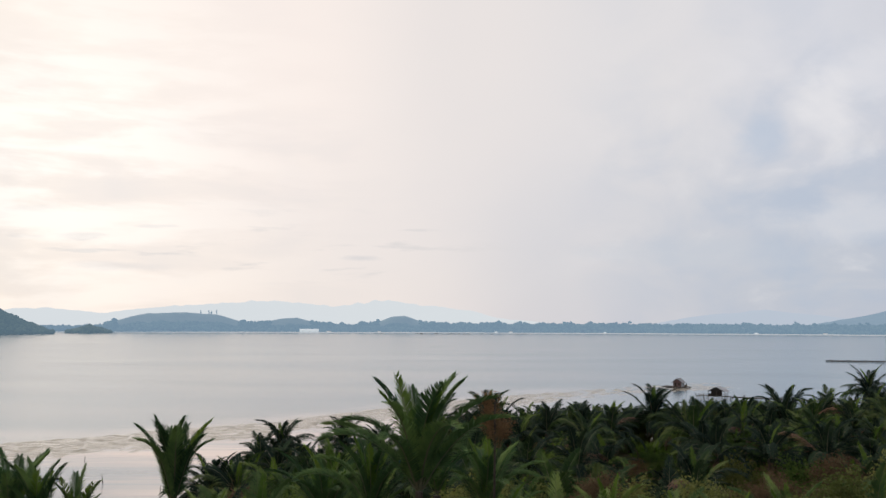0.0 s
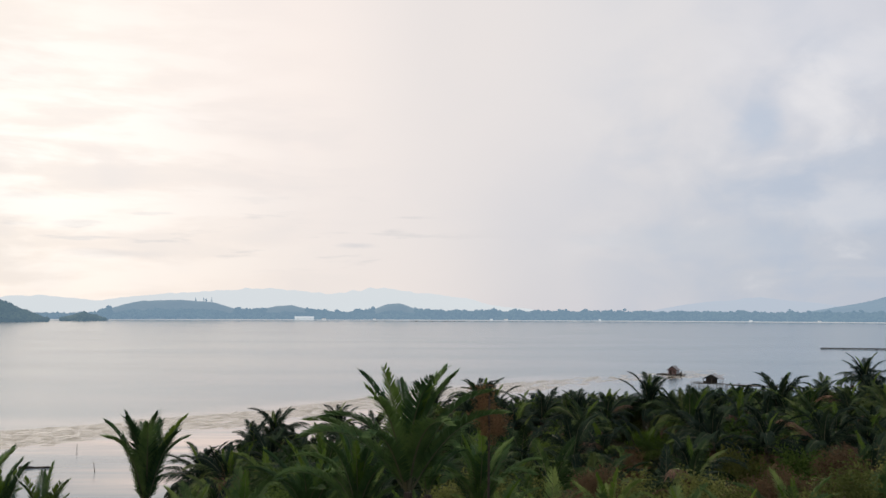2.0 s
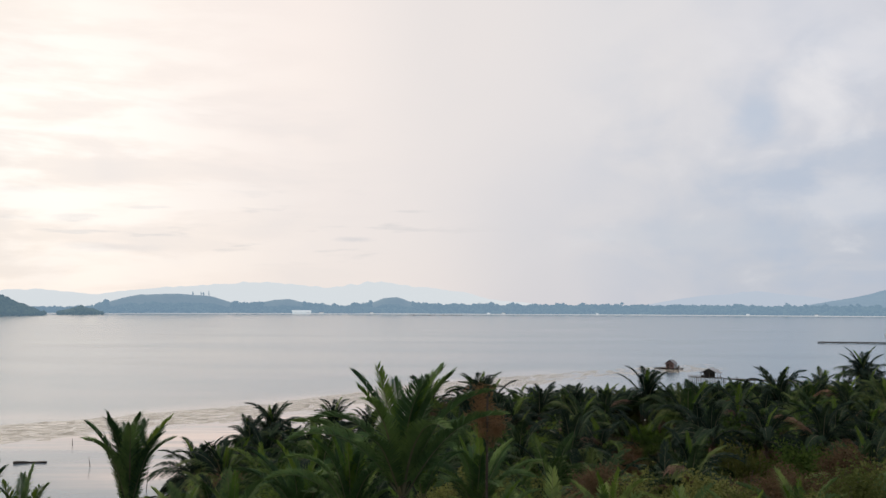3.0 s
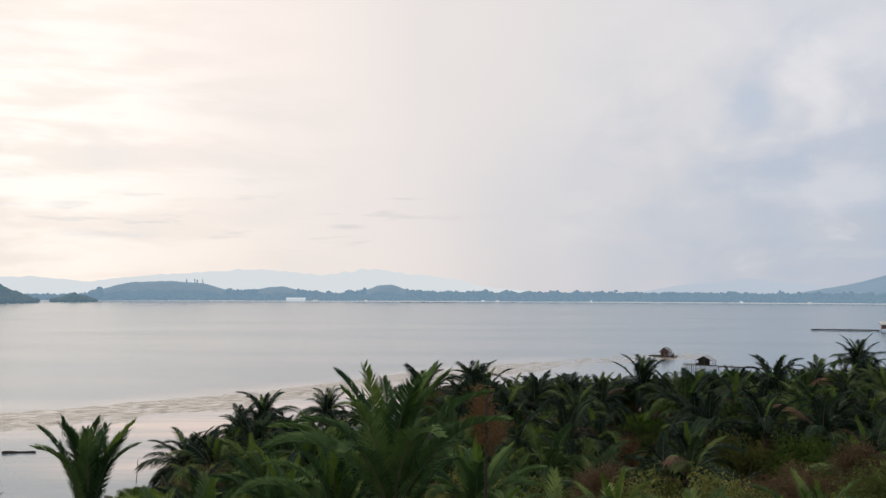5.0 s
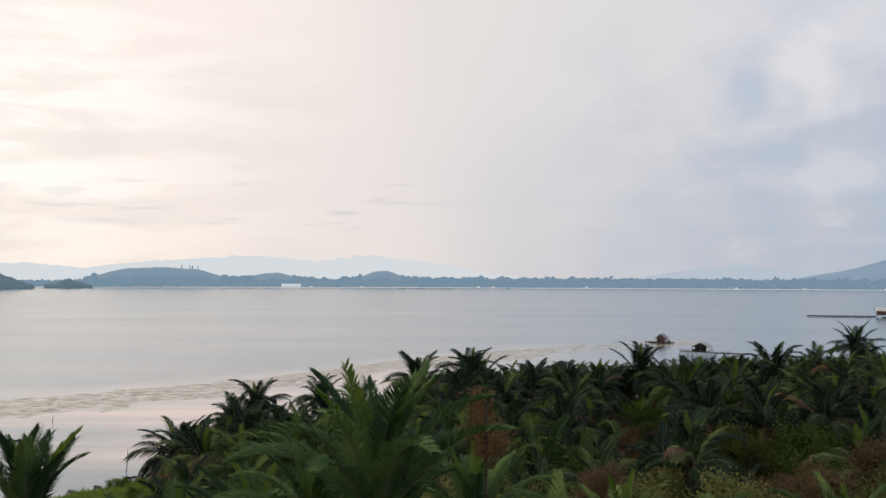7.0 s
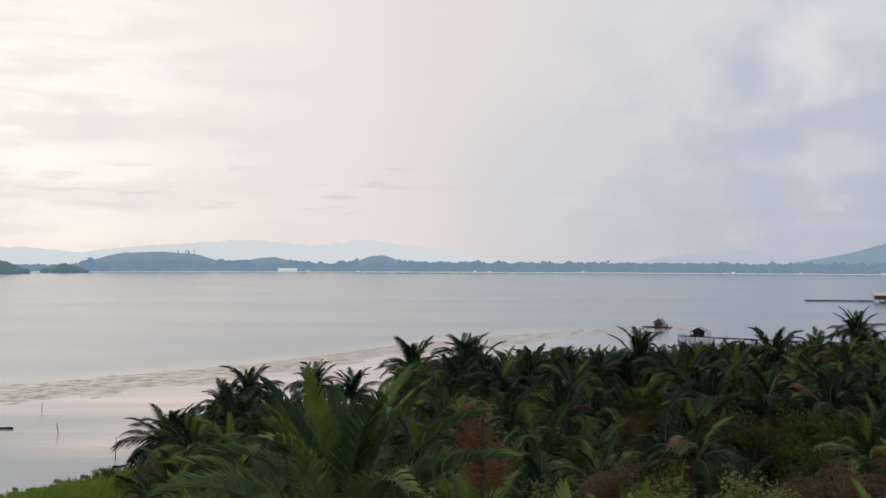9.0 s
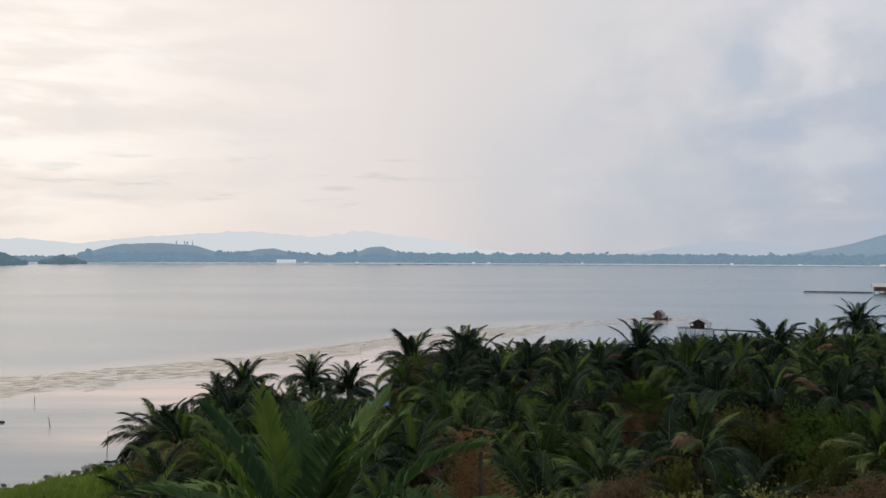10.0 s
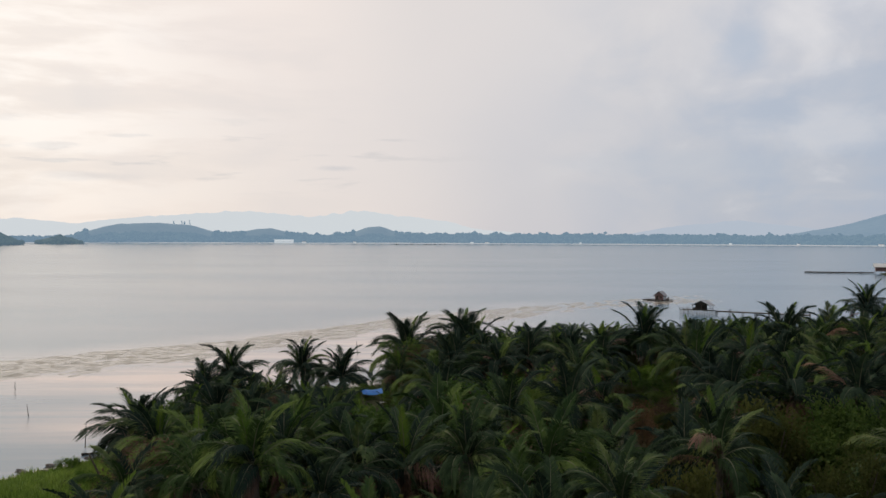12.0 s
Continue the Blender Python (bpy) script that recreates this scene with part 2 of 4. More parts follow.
smap.inputs["Scale"].default_value = (0.50, 0.75, 1.0)
nt.links.new(nt.nodes["Texture Coordinate"].outputs["Object"], smap.inputs["Vector"])
nt.links.new(smap.outputs[0], swet.inputs["Vector"])
swet.inputs["Scale"].default_value, swet.inputs["Detail"].default_value, swet.inputs["Roughness"].default_value = 1.0, 9, 0.78
sramp.color_ramp.elements[0].position, sramp.color_ramp.elements[1].position = 0.46, 0.58
sramp.color_ramp.elements[0].color, sramp.color_ramp.elements[1].color = (0.10, 0.10, 0.10, 1), (0.5, 0.5, 0.5, 1)
nt.links.new(swet.outputs[0], sramp.inputs[0])
nt.links.new(sramp.outputs[0], nt.nodes["Principled BSDF"].inputs["Roughness"])
# Wet patches are coloured pale to paint the sky sheen on them.
scol = nt.nodes.new("ShaderNodeMix")
scol.data_type = "RGBA"
scol.inputs[7].default_value = (0.48, 0.42, 0.375, 1)
swet_sheen = nt.nodes.new("ShaderNodeMapRange")
swet_sheen.inputs["From Min"].default_value, swet_sheen.inputs["From Max"].default_value = 0.47, 0.37
nt.links.new(swet.outputs[0], swet_sheen.inputs["Value"])
nt.links.new(swet_sheen.outputs[0], scol.inputs[0])
nt.links.new(nt.nodes["Color Ramp"].outputs[0], scol.inputs[6])
nt.links.new(scol.outputs[2], nt.nodes["Principled BSDF"].inputs["Base Color"])
sweed, sweedmap, sweedfac, sweedmul, sweedmix = nt.nodes.new("ShaderNodeAttribute"), nt.nodes.new("ShaderNodeTexNoise"), nt.nodes.new("ShaderNodeMapRange"), nt.nodes.new("ShaderNodeMath"), nt.nodes.new("ShaderNodeMix")
sweed.attribute_name = "weed"
sweedmap.inputs["Scale"].default_value, sweedmap.inputs["Detail"].default_value, sweedmap.inputs["Roughness"].default_value = 0.35, 8, 0.7
nt.links.new(nt.nodes["Texture Coordinate"].outputs["Object"], sweedmap.inputs["Vector"])
sweedfac.inputs["From Min"].default_value, sweedfac.inputs["From Max"].default_value = 0.36, 0.60
nt.links.new(sweedmap.outputs[0], sweedfac.inputs["Value"])
sweedmul.operation = "MULTIPLY"
nt.links.new(sweed.outputs["Fac"], sweedmul.inputs[0])
nt.links.new(sweedfac.outputs[0], sweedmul.inputs[1])
sweedmix.data_type = "RGBA"
sweedmix.inputs[7].default_value = (0.265, 0.240, 0.165, 1)
nt.links.new(sweedmul.outputs[0], sweedmix.inputs[0])
nt.links.new(scol.outputs[2], sweedmix.inputs[6])
nt.links.new(sweedmix.outputs[2], nt.nodes["Principled BSDF"].inputs["Base Color"])
LITTER = mat("leaf_litter_and_low_growth", (0.022, 0.024, 0.012), (0.085, 0.095, 0.035), c=(0.045, 0.050, 0.022), scale=0.6, rough=0.9, bump=0.8, fine=6.0, bump_dist=0.15, spec=0.2)
ROCK = mat("shore_rock", (0.05, 0.046, 0.042), (0.19, 0.17, 0.15), scale=3, rough=0.85, bump=0.6, per_object=0.4)
WOOD = mat("weathered_wood", (0.065, 0.052, 0.042), (0.19, 0.16, 0.13), scale=1.5, rough=0.85, bump=0.4, per_object=0.3)
WOOD_DARK = mat("dark_wet_wood", (0.025, 0.021, 0.018), (0.075, 0.062, 0.05), scale=2.0, rough=0.7, bump=0.4, per_object=0.2)
RED_PAINT = mat("faded_red_paint", (0.13, 0.075, 0.072), (0.30, 0.20, 0.19), scale=1.5, rough=0.75, bump=0.2)
TIN = mat("pale_tin_roofing", (0.46, 0.47, 0.48), (0.70, 0.70, 0.70), scale=0.9, rough=0.5, bump=0.2, metal=0.1)
TIN_GREY = mat("weathered_tin_roofing", (0.24, 0.21, 0.205), (0.46, 0.44, 0.43), scale=1.2, rough=0.6, bump=0.3, metal=0.2)
TARP = mat("blue_tarpaulin", (0.010, 0.11, 0.42), (0.03, 0.23, 0.62), scale=1.5, rough=0.42, bump=0.4)
WHITE_WALL = mat("white_painted_wall", (0.66, 0.66, 0.64), (0.82, 0.82, 0.80), scale=0.2, rough=0.7, bump=0)
# The haze over each far material is a flat emission mixed into its colour.
FAR_WOODS = haze_glow_mat("far_woods", (0.020, 0.045, 0.035), (0.13, 0.17, 0.12), (0.235, 0.355, 0.480), 0.64, 0.03, 0.6)
ISLAND = haze_glow_mat("island_woods", (0.020, 0.045, 0.030), (0.085, 0.12, 0.062), (0.20, 0.31, 0.41), 0.42, 0.03, 0.6)
FAR_HILL = haze_glow_mat("far_hill", (0.035, 0.065, 0.045), (0.17, 0.20, 0.13), (0.265, 0.375, 0.495), 0.66, 0.03)
RANGE_LEFT = haze_glow_mat("painted_haze_range", (0.10, 0.14, 0.12), (0.16, 0.20, 0.17), (0.645, 0.685, 0.715), 0.93, 0.004)
RANGE_RIGHT = haze_glow_mat("near_range", (0.02, 0.05, 0.04), (0.19, 0.23, 0.17), (0.28, 0.39, 0.515), 0.72, 0.006)

# White paint with added glow, for haze and to brighten the shaded fronts.
FAR_WHITE_GLOW = haze_glow_mat("far_white_paint_glow", (0.70, 0.70, 0.69), (0.84, 0.84, 0.83), (0.66, 0.73, 0.78), 0.65, 0.05)
RANGE_MIST = haze_glow_mat("painted_rain_haze_range", (0.06, 0.10, 0.08), (0.14, 0.18, 0.14), (0.47, 0.53, 0.62), 0.9, 0.004)

# A slight painted haze glow over the headland's own greens.
HEADLAND = haze_glow_mat("headland_trees", (0.010, 0.022, 0.010), (0.075, 0.105, 0.035), (0.25, 0.32, 0.36), 0.14, 0.15, 0.6)

WATER = bpy.data.materials.new("calm_sea")
WATER.use_nodes = True
nt = WATER.node_tree
pw = nt.nodes["Principled BSDF"]
pw.inputs["Roughness"].default_value, pw.inputs["IOR"].default_value = 0.20, 1.36
pw.inputs["Specular IOR Level"].default_value = 1.0
pw.inputs["Specular Tint"].default_value = (0.85, 0.94, 1.0, 1)
wtc = nt.nodes.new("ShaderNodeTexCoord")
wmap = nt.nodes.new("ShaderNodeMapping")
wmap.inputs["Scale"].default_value = (0.3, 1.0, 1.0)
nt.links.new(wtc.outputs["Object"], wmap.inputs["Vector"])
wbig, wsmall, wripple = (nt.nodes.new("ShaderNodeTexNoise") for _ in range(3))
for n, s, d in ((wbig, 0.02, 6), (wsmall, 0.12, 2), (wripple, 0.9, 1)):
    n.inputs["Scale"].default_value, n.inputs["Detail"].default_value = s, d
    nt.links.new(wmap.outputs[0], n.inputs["Vector"])
wr = nt.nodes.new("ShaderNodeValToRGB")
wr.color_ramp.elements[0].position, wr.color_ramp.elements[1].position = 0.38, 0.66
wr.color_ramp.elements[0].color, wr.color_ramp.elements[1].color = (0.036, 0.118, 0.180, 1), (0.105, 0.210, 0.285, 1)
nt.links.new(wbig.outputs[0], wr.inputs[0])
wat = nt.nodes.new("ShaderNodeAttribute")
wat.attribute_name = "shallow"
wmx = nt.nodes.new("ShaderNodeMix")
wmx.data_type = "RGBA"
# Pale pink base: the sand below, with the reflected warm sky painted in.
wmx.inputs[7].default_value = (0.80, 0.60, 0.50, 1)
wstreak, wsm, wsf, wmul = nt.nodes.new("ShaderNodeTexNoise"), nt.nodes.new("ShaderNodeMapping"), nt.nodes.new("ShaderNodeMapRange"), nt.nodes.new("ShaderNodeMath")
wsm.inputs["Rotation"].default_value = (0, 0, radians(-48))
wsm.inputs["Scale"].default_value = (0.03, 0.20, 1.0)
wstreak.inputs["Scale"].default_value, wstreak.inputs["Detail"].default_value, wstreak.inputs["Roughness"].default_value = 1.0, 7, 0.62
nt.links.new(wtc.outputs["Object"], wsm.inputs["Vector"])
nt.links.new(wsm.outputs[0], wstreak.inputs["Vector"])
wsf.inputs["From Min"].default_value, wsf.inputs["From Max"].default_value, wsf.inputs["To Min"].default_value, wsf.inputs["To Max"].default_value = 0.36, 0.60, 0.45, 1.1
nt.links.new(wstreak.outputs[0], wsf.inputs["Value"])
wmul.operation = "MULTIPLY"
nt.links.new(wat.outputs["Fac"], wmul.inputs[0])
nt.links.new(wsf.outputs[0], wmul.inputs[1])
nt.links.new(wmul.outputs[0], wmx.inputs[0])
nt.links.new(wr.outputs[0], wmx.inputs[6])
nt.links.new(wmx.outputs[2], pw.inputs["Base Color"])
wro = nt.nodes.new("ShaderNodeMapRange")
wro.inputs["To Min"].default_value, wro.inputs["To Max"].default_value = 0.17, 0.06
nt.links.new(wat.outputs["Fac"], wro.inputs["Value"])
wind = nt.nodes.new("ShaderNodeMapRange")
wind.inputs["From Min"].default_value, wind.inputs["From Max"].default_value, wind.inputs["To Min"].default_value, wind.inputs["To Max"].default_value = 0.40, 0.64, -0.012, 0.030
nt.links.new(wbig.outputs[0], wind.inputs["Value"])
wruf = nt.nodes.new("ShaderNodeMath")
nt.links.new(wro.outputs[0], wruf.inputs[0])
nt.links.new(wind.outputs[0], wruf.inputs[1])
nt.links.new(wruf.outputs[0], pw.inputs["Roughness"])
wadd = nt.nodes.new("ShaderNodeMath")
wadd.operation = "MULTIPLY_ADD"
wadd.inputs[1].default_value = 10.0
nt.links.new(wsmall.outputs[0], wadd.inputs[0])
nt.links.new(wripple.outputs[0], wadd.inputs[2])
wb = nt.nodes.new("ShaderNodeBump")
wb.inputs["Strength"].default_value, wb.inputs["Distance"].default_value = 0.11, 0.013
wrip = nt.nodes.new("ShaderNodeAttribute")
wrip.attribute_name = "ripple"
nt.links.new(wrip.outputs["Fac"], wb.inputs["Strength"])
nt.links.new(wadd.outputs[0], wb.inputs["Height"])
nt.links.new(wb.outputs[0], pw.inputs["Normal"])


# ---------------------------------------------------------------- building helpers
def mesh_from(name, verts, faces, material, smooth=False):
    me = bpy.data.meshes.new(name)
    me.from_pydata([tuple(v) for v in verts], [], faces)
    for m in (material if isinstance(material, (list, tuple)) else [material]):
        me.materials.append(m)
    if smooth:
        me.shade_smooth()
    me.update()
    return me


def part(name, bm, material, parent, label="", m=None):
    """Links a bmesh, or a ready mesh, as one object under a thing or part."""
    if isinstance(bm, bmesh.types.BMesh):
        me = bpy.data.meshes.new(name)
        bm.to_mesh(me)
        bm.free()
        me.materials.append(material)
    else:
        me = bm
    ob = new(name, me)
    ob.parent = parent
    if m is not None:
        ob.matrix_basis = m
    return tagged(ob, label)


def box(bm, lo, hi, m=None, bevel=0.0):
    c = [(a + b) / 2 for a, b in zip(lo, hi)]
    s = [b - a for a, b in zip(lo, hi)]
    mm = Matrix.Translation(c) @ Matrix.Diagonal((*s, 1))
    r = bmesh.ops.create_cube(bm, size=1, matrix=(m @ mm) if m else mm)
    if bevel:
        es = list({e for v in r["verts"] for e in v.link_edges})
        bmesh.ops.bevel(bm, geom=es, offset=bevel, segments=1, affect="EDGES")
    return bm


def tube_between(bm, a, b, r0, r1=None, sides=7):
    a, b = Vector(a), Vector(b)
    d = b - a
    mm = Matrix.Translation((a + b) / 2) @ d.to_track_quat("Z", "Y").to_matrix().to_4x4()
    bmesh.ops.create_cone(bm, cap_ends=True, segments=sides, radius1=r0, radius2=r0 if r1 is None else r1, depth=d.length, matrix=mm)
    return bm


def lerp_table(x, table):
    if x <= table[0][0]:
        return table[0][1]
    for (x0, y0), (x1, y1) in zip(table, table[1:]):
        if x <= x1:
            return y0 + (y1 - y0) * (x - x0) / (x1 - x0)
    return table[-1][1]


def smooth(u):
    u = max(0.0, min(1.0, u))
    return u * u * (3 - 2 * u)


# ---------------------------------------------------------------- ground and sea
SHORE = [(-400, 30), (-60, 56), (-27, 66), (-20, 76), (-13, 97), (-5, 107), (8, 118), (25, 125), (45, 136), (62, 152),
         (110, 178), (158, 208), (169, 222), (182, 390), (270, 470), (710, 700)]
BANK = [(-200, 20), (-110, 70), (-52, 116), (-28, 141), (-8, 172), (30, 216), (70, 246), (120, 275)]


def shore_y(x):
    return lerp_table(x, SHORE)


def ground_z(x, y):
    """Land sloping gently to a muddy shore, a rise near the camera, and a shallow bed with a low sand bank."""
    d = shore_y(x) - y
    if d > 0:
        z = 0.02 + 1.3 * smooth(d / 13) + 5.5 * smooth((46 - y) / 46)
        return z + 0.15 * noise.noise((x * 0.13, y * 0.13, 0)) * smooth(d / 6)
    e = y - lerp_table(x, BANK)
    ridge = smooth((e + 30) / 16) * (1 - smooth((e - 2) / 9))
    wob = noise.noise((x * 0.04, e * 0.05, 3)) * 0.30 + noise.noise((x * 0.20, e * 0.16, 7)) * 0.24 + noise.noise((x * 0.55, e * 0.34, 1)) * 0.30 + noise.noise((x * 1.1, e * 0.7, 5)) * 0.22
    near = 0.25 * math.exp(d / 4.5)
    fade = smooth((x + 140) / 60) * (1 - 0.17 * smooth((x - 4) / 22)) * (1 - 0.75 * smooth((x - 58) / 35))
    return max(-2.5, -0.17 + near + fade * (0.21 * ridge) + 0.19 * wob - 0.004 * max(0, e - 14))


def axis(start, *spans):
    """Grid lines from start on: up to each limit in turn, at the step given with it."""
    out, v = [], start
    for limit, step in spans:
        while v < limit - 1e-6:
            out.append(v)
            v += step
    return out + [spans[-1][0]]


gx, gy = axis(-4500, (-260, 80), (-80, 6), (70, 0.9), (430, 6), (4500, 80)), axis(-2000, (-40, 60), (40, 4), (262, 0.9), (520, 6), (4600, 80))
gv = [(x, y, ground_z(x, y)) for y in gy for x in gx]
W = len(gx)
gf = [(j * W + i, j * W + i + 1, j * W + W + i + 1, j * W + W + i) for j in range(len(gy) - 1) for i in range(W - 1)]
ground_me = mesh_from("ground", gv, gf, [SOIL, LITTER], True)


def weediness(x, y):
    """How thickly olive weed and silt cover the bank there."""
    e = y - lerp_table(x, BANK)
    return smooth(1.2 - abs(e + 6) / 16) * (0.70 + 0.30 * smooth((x - 8) / 20)) * (0.9 + 0.9 * noise.noise((x * 0.07, e * 0.05, 12)))


ground_me.polygons.foreach_set("material_index", [1 if shore_y(gv[f[0]][0]) - gv[f[0]][1] > (3.2 if gv[f[0]][0] < 149 else -90) else 0 for f in gf])
ground_me.attributes.new("weed", "FLOAT", "POINT").data.foreach_set("value", [max(0.0, min(1.0, weediness(x, y))) for x, y, z in gv])
tagged(new("ground", ground_me), "dark muddy tropical ground with shallow wet sand flats", "ground", kind="structure")
wx, wy = axis(-4600, (-140, 130), (180, 4), (4600, 130)), axis(20, (330, 4), (4700, 130))
W = len(wx)
water_me = mesh_from("water", [(x, y, 0) for y in wy for x in wx], [(j * W + i, j * W + i + 1, j * W + W + i + 1, j * W + W + i) for j in range(len(wy) - 1) for i in range(W - 1)], WATER)


def shallow_sheen(x, y):
    """1 over the pale flats between shore and bank, near 0 over deep water; also paints sky reflection, lighter far
    left and darker by the shore.
    """
    e = y - lerp_table(x, BANK)
    return (1 - smooth((e + 6 + 10 * noise.noise((x * 0.03, y * 0.03, 4))) / 26)) * (1 - smooth((x + 8) / 50)) * (0.64 + 1.1 * noise.noise((x * 0.035, y * 0.06, 9))) * (0.25 + 0.75 * smooth((y - shore_y(x) - 4) / 14)) \
        + 0.05 * smooth((20 - x) / 130) * smooth(e / 40)


water_me.attributes.new("shallow", "FLOAT", "POINT").data.foreach_set("value", [max(0.0, min(1.0, shallow_sheen(x, y))) for y in wy for x in wx])
water_me.attributes.new("ripple", "FLOAT", "POINT").data.foreach_set("value", [0.11 - 0.106 * smooth((y - 60) / 200) for y in wy for x in wx])
tagged(new("water", water_me), "calm pale grey-blue bay water reflecting overcast sky", "water", kind="structure")


# ---------------------------------------------------------------- distant land
FOCAL = 1640.0      # far land is laid out by bearing: units of 1/1640 radian across and up


def ridge_mesh(name, dist, profile, depth, material, rough_amp, seed, step=6, label="", base=-1.0):
    """A range of hills on an arc at that distance: a front slope, a crest and a back slope."""
    verts, faces = [], []
    a, b = profile[0][0], profile[-1][0]
    n = int((b - a) / step)
    rows = [(0.0, 0.0), (0.18, 0.40), (0.42, 0.72), (0.7, 0.93), (1.0, 1.0), (1.6, 0.5), (2.4, 0.0)]
    for i in range(n + 1):
        u = a + (b - a) * i / n
        h = lerp_table(u, profile) * dist / FOCAL
        h *= 1 + rough_amp * (noise.noise((u * 0.02, seed, 0)) + 0.5 * noise.noise((u * 0.07, seed, 5)))
        for k, (back, up) in enumerate(rows):
            r = dist + depth * back
            wob = 1 + (0.10 * noise.noise((u * 0.05, k * 3.1, seed)) if 0 < k < 4 else 0)
            verts.append((r * math.sin(u / FOCAL), r * math.cos(u / FOCAL), max(base, h * up * wob + (base if up == 0 else 0))))
    R = len(rows)
    for i in range(n):
        for k in range(R - 1):
            faces.append((i * R + k, (i + 1) * R + k, (i + 1) * R + k + 1, i * R + k + 1))
    return tagged(new(name, mesh_from(name, verts, faces, material, True)), label, "hills", kind="structure")


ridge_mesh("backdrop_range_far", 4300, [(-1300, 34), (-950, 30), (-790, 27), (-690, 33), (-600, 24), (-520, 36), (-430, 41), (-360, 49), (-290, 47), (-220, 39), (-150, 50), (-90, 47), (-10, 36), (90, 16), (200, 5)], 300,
           RANGE_LEFT, 0.16, 1.0, label="pale mountain range far behind the bay, with painted haze")
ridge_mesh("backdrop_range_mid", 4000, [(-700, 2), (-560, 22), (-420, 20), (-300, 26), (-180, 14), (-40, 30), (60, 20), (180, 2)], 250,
           RANGE_LEFT, 0.14, 4.0, label="low foothills behind the far shore, with painted haze")
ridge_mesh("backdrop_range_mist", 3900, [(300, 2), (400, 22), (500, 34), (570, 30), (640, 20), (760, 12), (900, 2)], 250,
           RANGE_MIST, 0.08, 9.0, label="low mountain under rain cloud, with painted mist")
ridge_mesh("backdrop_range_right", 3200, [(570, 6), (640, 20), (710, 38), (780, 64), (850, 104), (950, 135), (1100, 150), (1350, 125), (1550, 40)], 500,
           RANGE_RIGHT, 0.07, 2.0, label="forested mountain slope behind the bay, tinted blue by painted haze")

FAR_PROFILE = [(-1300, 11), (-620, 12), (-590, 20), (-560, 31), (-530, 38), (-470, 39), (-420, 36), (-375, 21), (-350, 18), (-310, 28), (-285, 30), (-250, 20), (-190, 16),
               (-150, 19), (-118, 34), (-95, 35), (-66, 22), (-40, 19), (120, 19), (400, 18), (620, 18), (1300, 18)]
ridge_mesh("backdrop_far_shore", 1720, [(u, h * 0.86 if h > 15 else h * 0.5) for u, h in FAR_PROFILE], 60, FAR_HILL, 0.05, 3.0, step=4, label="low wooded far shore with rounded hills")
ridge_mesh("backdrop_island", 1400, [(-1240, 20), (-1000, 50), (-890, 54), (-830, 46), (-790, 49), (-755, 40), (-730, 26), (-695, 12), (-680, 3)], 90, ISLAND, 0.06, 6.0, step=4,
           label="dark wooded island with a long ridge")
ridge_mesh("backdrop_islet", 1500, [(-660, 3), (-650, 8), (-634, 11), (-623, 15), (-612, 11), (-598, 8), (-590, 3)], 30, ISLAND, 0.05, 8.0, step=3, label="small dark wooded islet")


def clump(verts, faces, c, r, rng, squash=0.8):
    """One irregular tree crown, 8 sides and 3 rings."""
    base = len(verts)
    for k, (rr, zz) in enumerate(((0.55, -0.7), (1.0, -0.05), (0.72, 0.6))):
        for j in range(7):
            a = 2 * math.pi * (j + 0.5 * (k % 2)) / 7
            q = r * rr * rng.uniform(0.72, 1.25)
            verts.append((c[0] + q * math.cos(a), c[1] + q * math.sin(a), c[2] + r * squash * zz * rng.uniform(0.8, 1.2)))
    verts.append((c[0], c[1], c[2] + r * squash * rng.uniform(0.85, 1.25)))
    for k in range(2):
        for j in range(7):
            a, b = base + k * 7 + j, base + k * 7 + (j + 1) % 7
            faces.append((a, b, b + 7, a + 7))
    for j in range(7):
        faces.append((base + 14 + j, base + 14 + (j + 1) % 7, base + 21))


def woods(name, dist, profile, a, b, count, size, material, label, seed, jag=0.25, bare=False):
    rng = random.Random(seed)
    verts, faces = [], []
    for _ in range(count):
        u = rng.uniform(a, b)
        h = lerp_table(u, profile) * dist / FOCAL
        k = rng.random() ** 0.7
        back = k * 30
        r = size * rng.uniform(0.6, 1.35)
        if bare and h > 24:
            k *= 0.42
        top = h * (0.15 + 0.85 * k) * (1 + jag * (noise.noise((u * 0.05, seed, 2)) + ((0.8 if bare and h < 22 else 0.35) * rng.random() if rng.random() < 0.10 else 0)))
        c = ((dist + back) * math.sin(u / FOCAL), (dist + back) * math.cos(u / FOCAL), max(r * 0.5, top - r * 0.7))
        clump(verts, faces, c, r, rng)
    return tagged(new(name, mesh_from(name, verts, faces, material)), label, "woods", kind="stuff")


# Pale glowing strip stands in for sky-bright calm water along the far shore.
FAR_WATERLINE = haze_glow_mat("far_bright_waterline", (0.42, 0.41, 0.38), (0.58, 0.57, 0.54), (0.56, 0.61, 0.65), 0.6, 0.02, 0.0)
ridge_mesh("backdrop_far_waterline", 1646, [(-1300, 1.1), (-640, 1.2), (-560, 0.7), (-380, 1.4), (-200, 1.2), (-60, 1.7), (120, 1.2), (330, 1.5), (700, 1.3), (1300, 1.2)], 6, FAR_WATERLINE, 0.25, 12.0,
           step=5, label="thin pale strip standing in for the bright waterline of the far shore", base=-0.3)
woods("far_woods", 1700, FAR_PROFILE, -1000, 1000, 6000, 4.0, FAR_WOODS, "dense line of green trees on the far shore, bluish with painted haze", 11, bare=True)
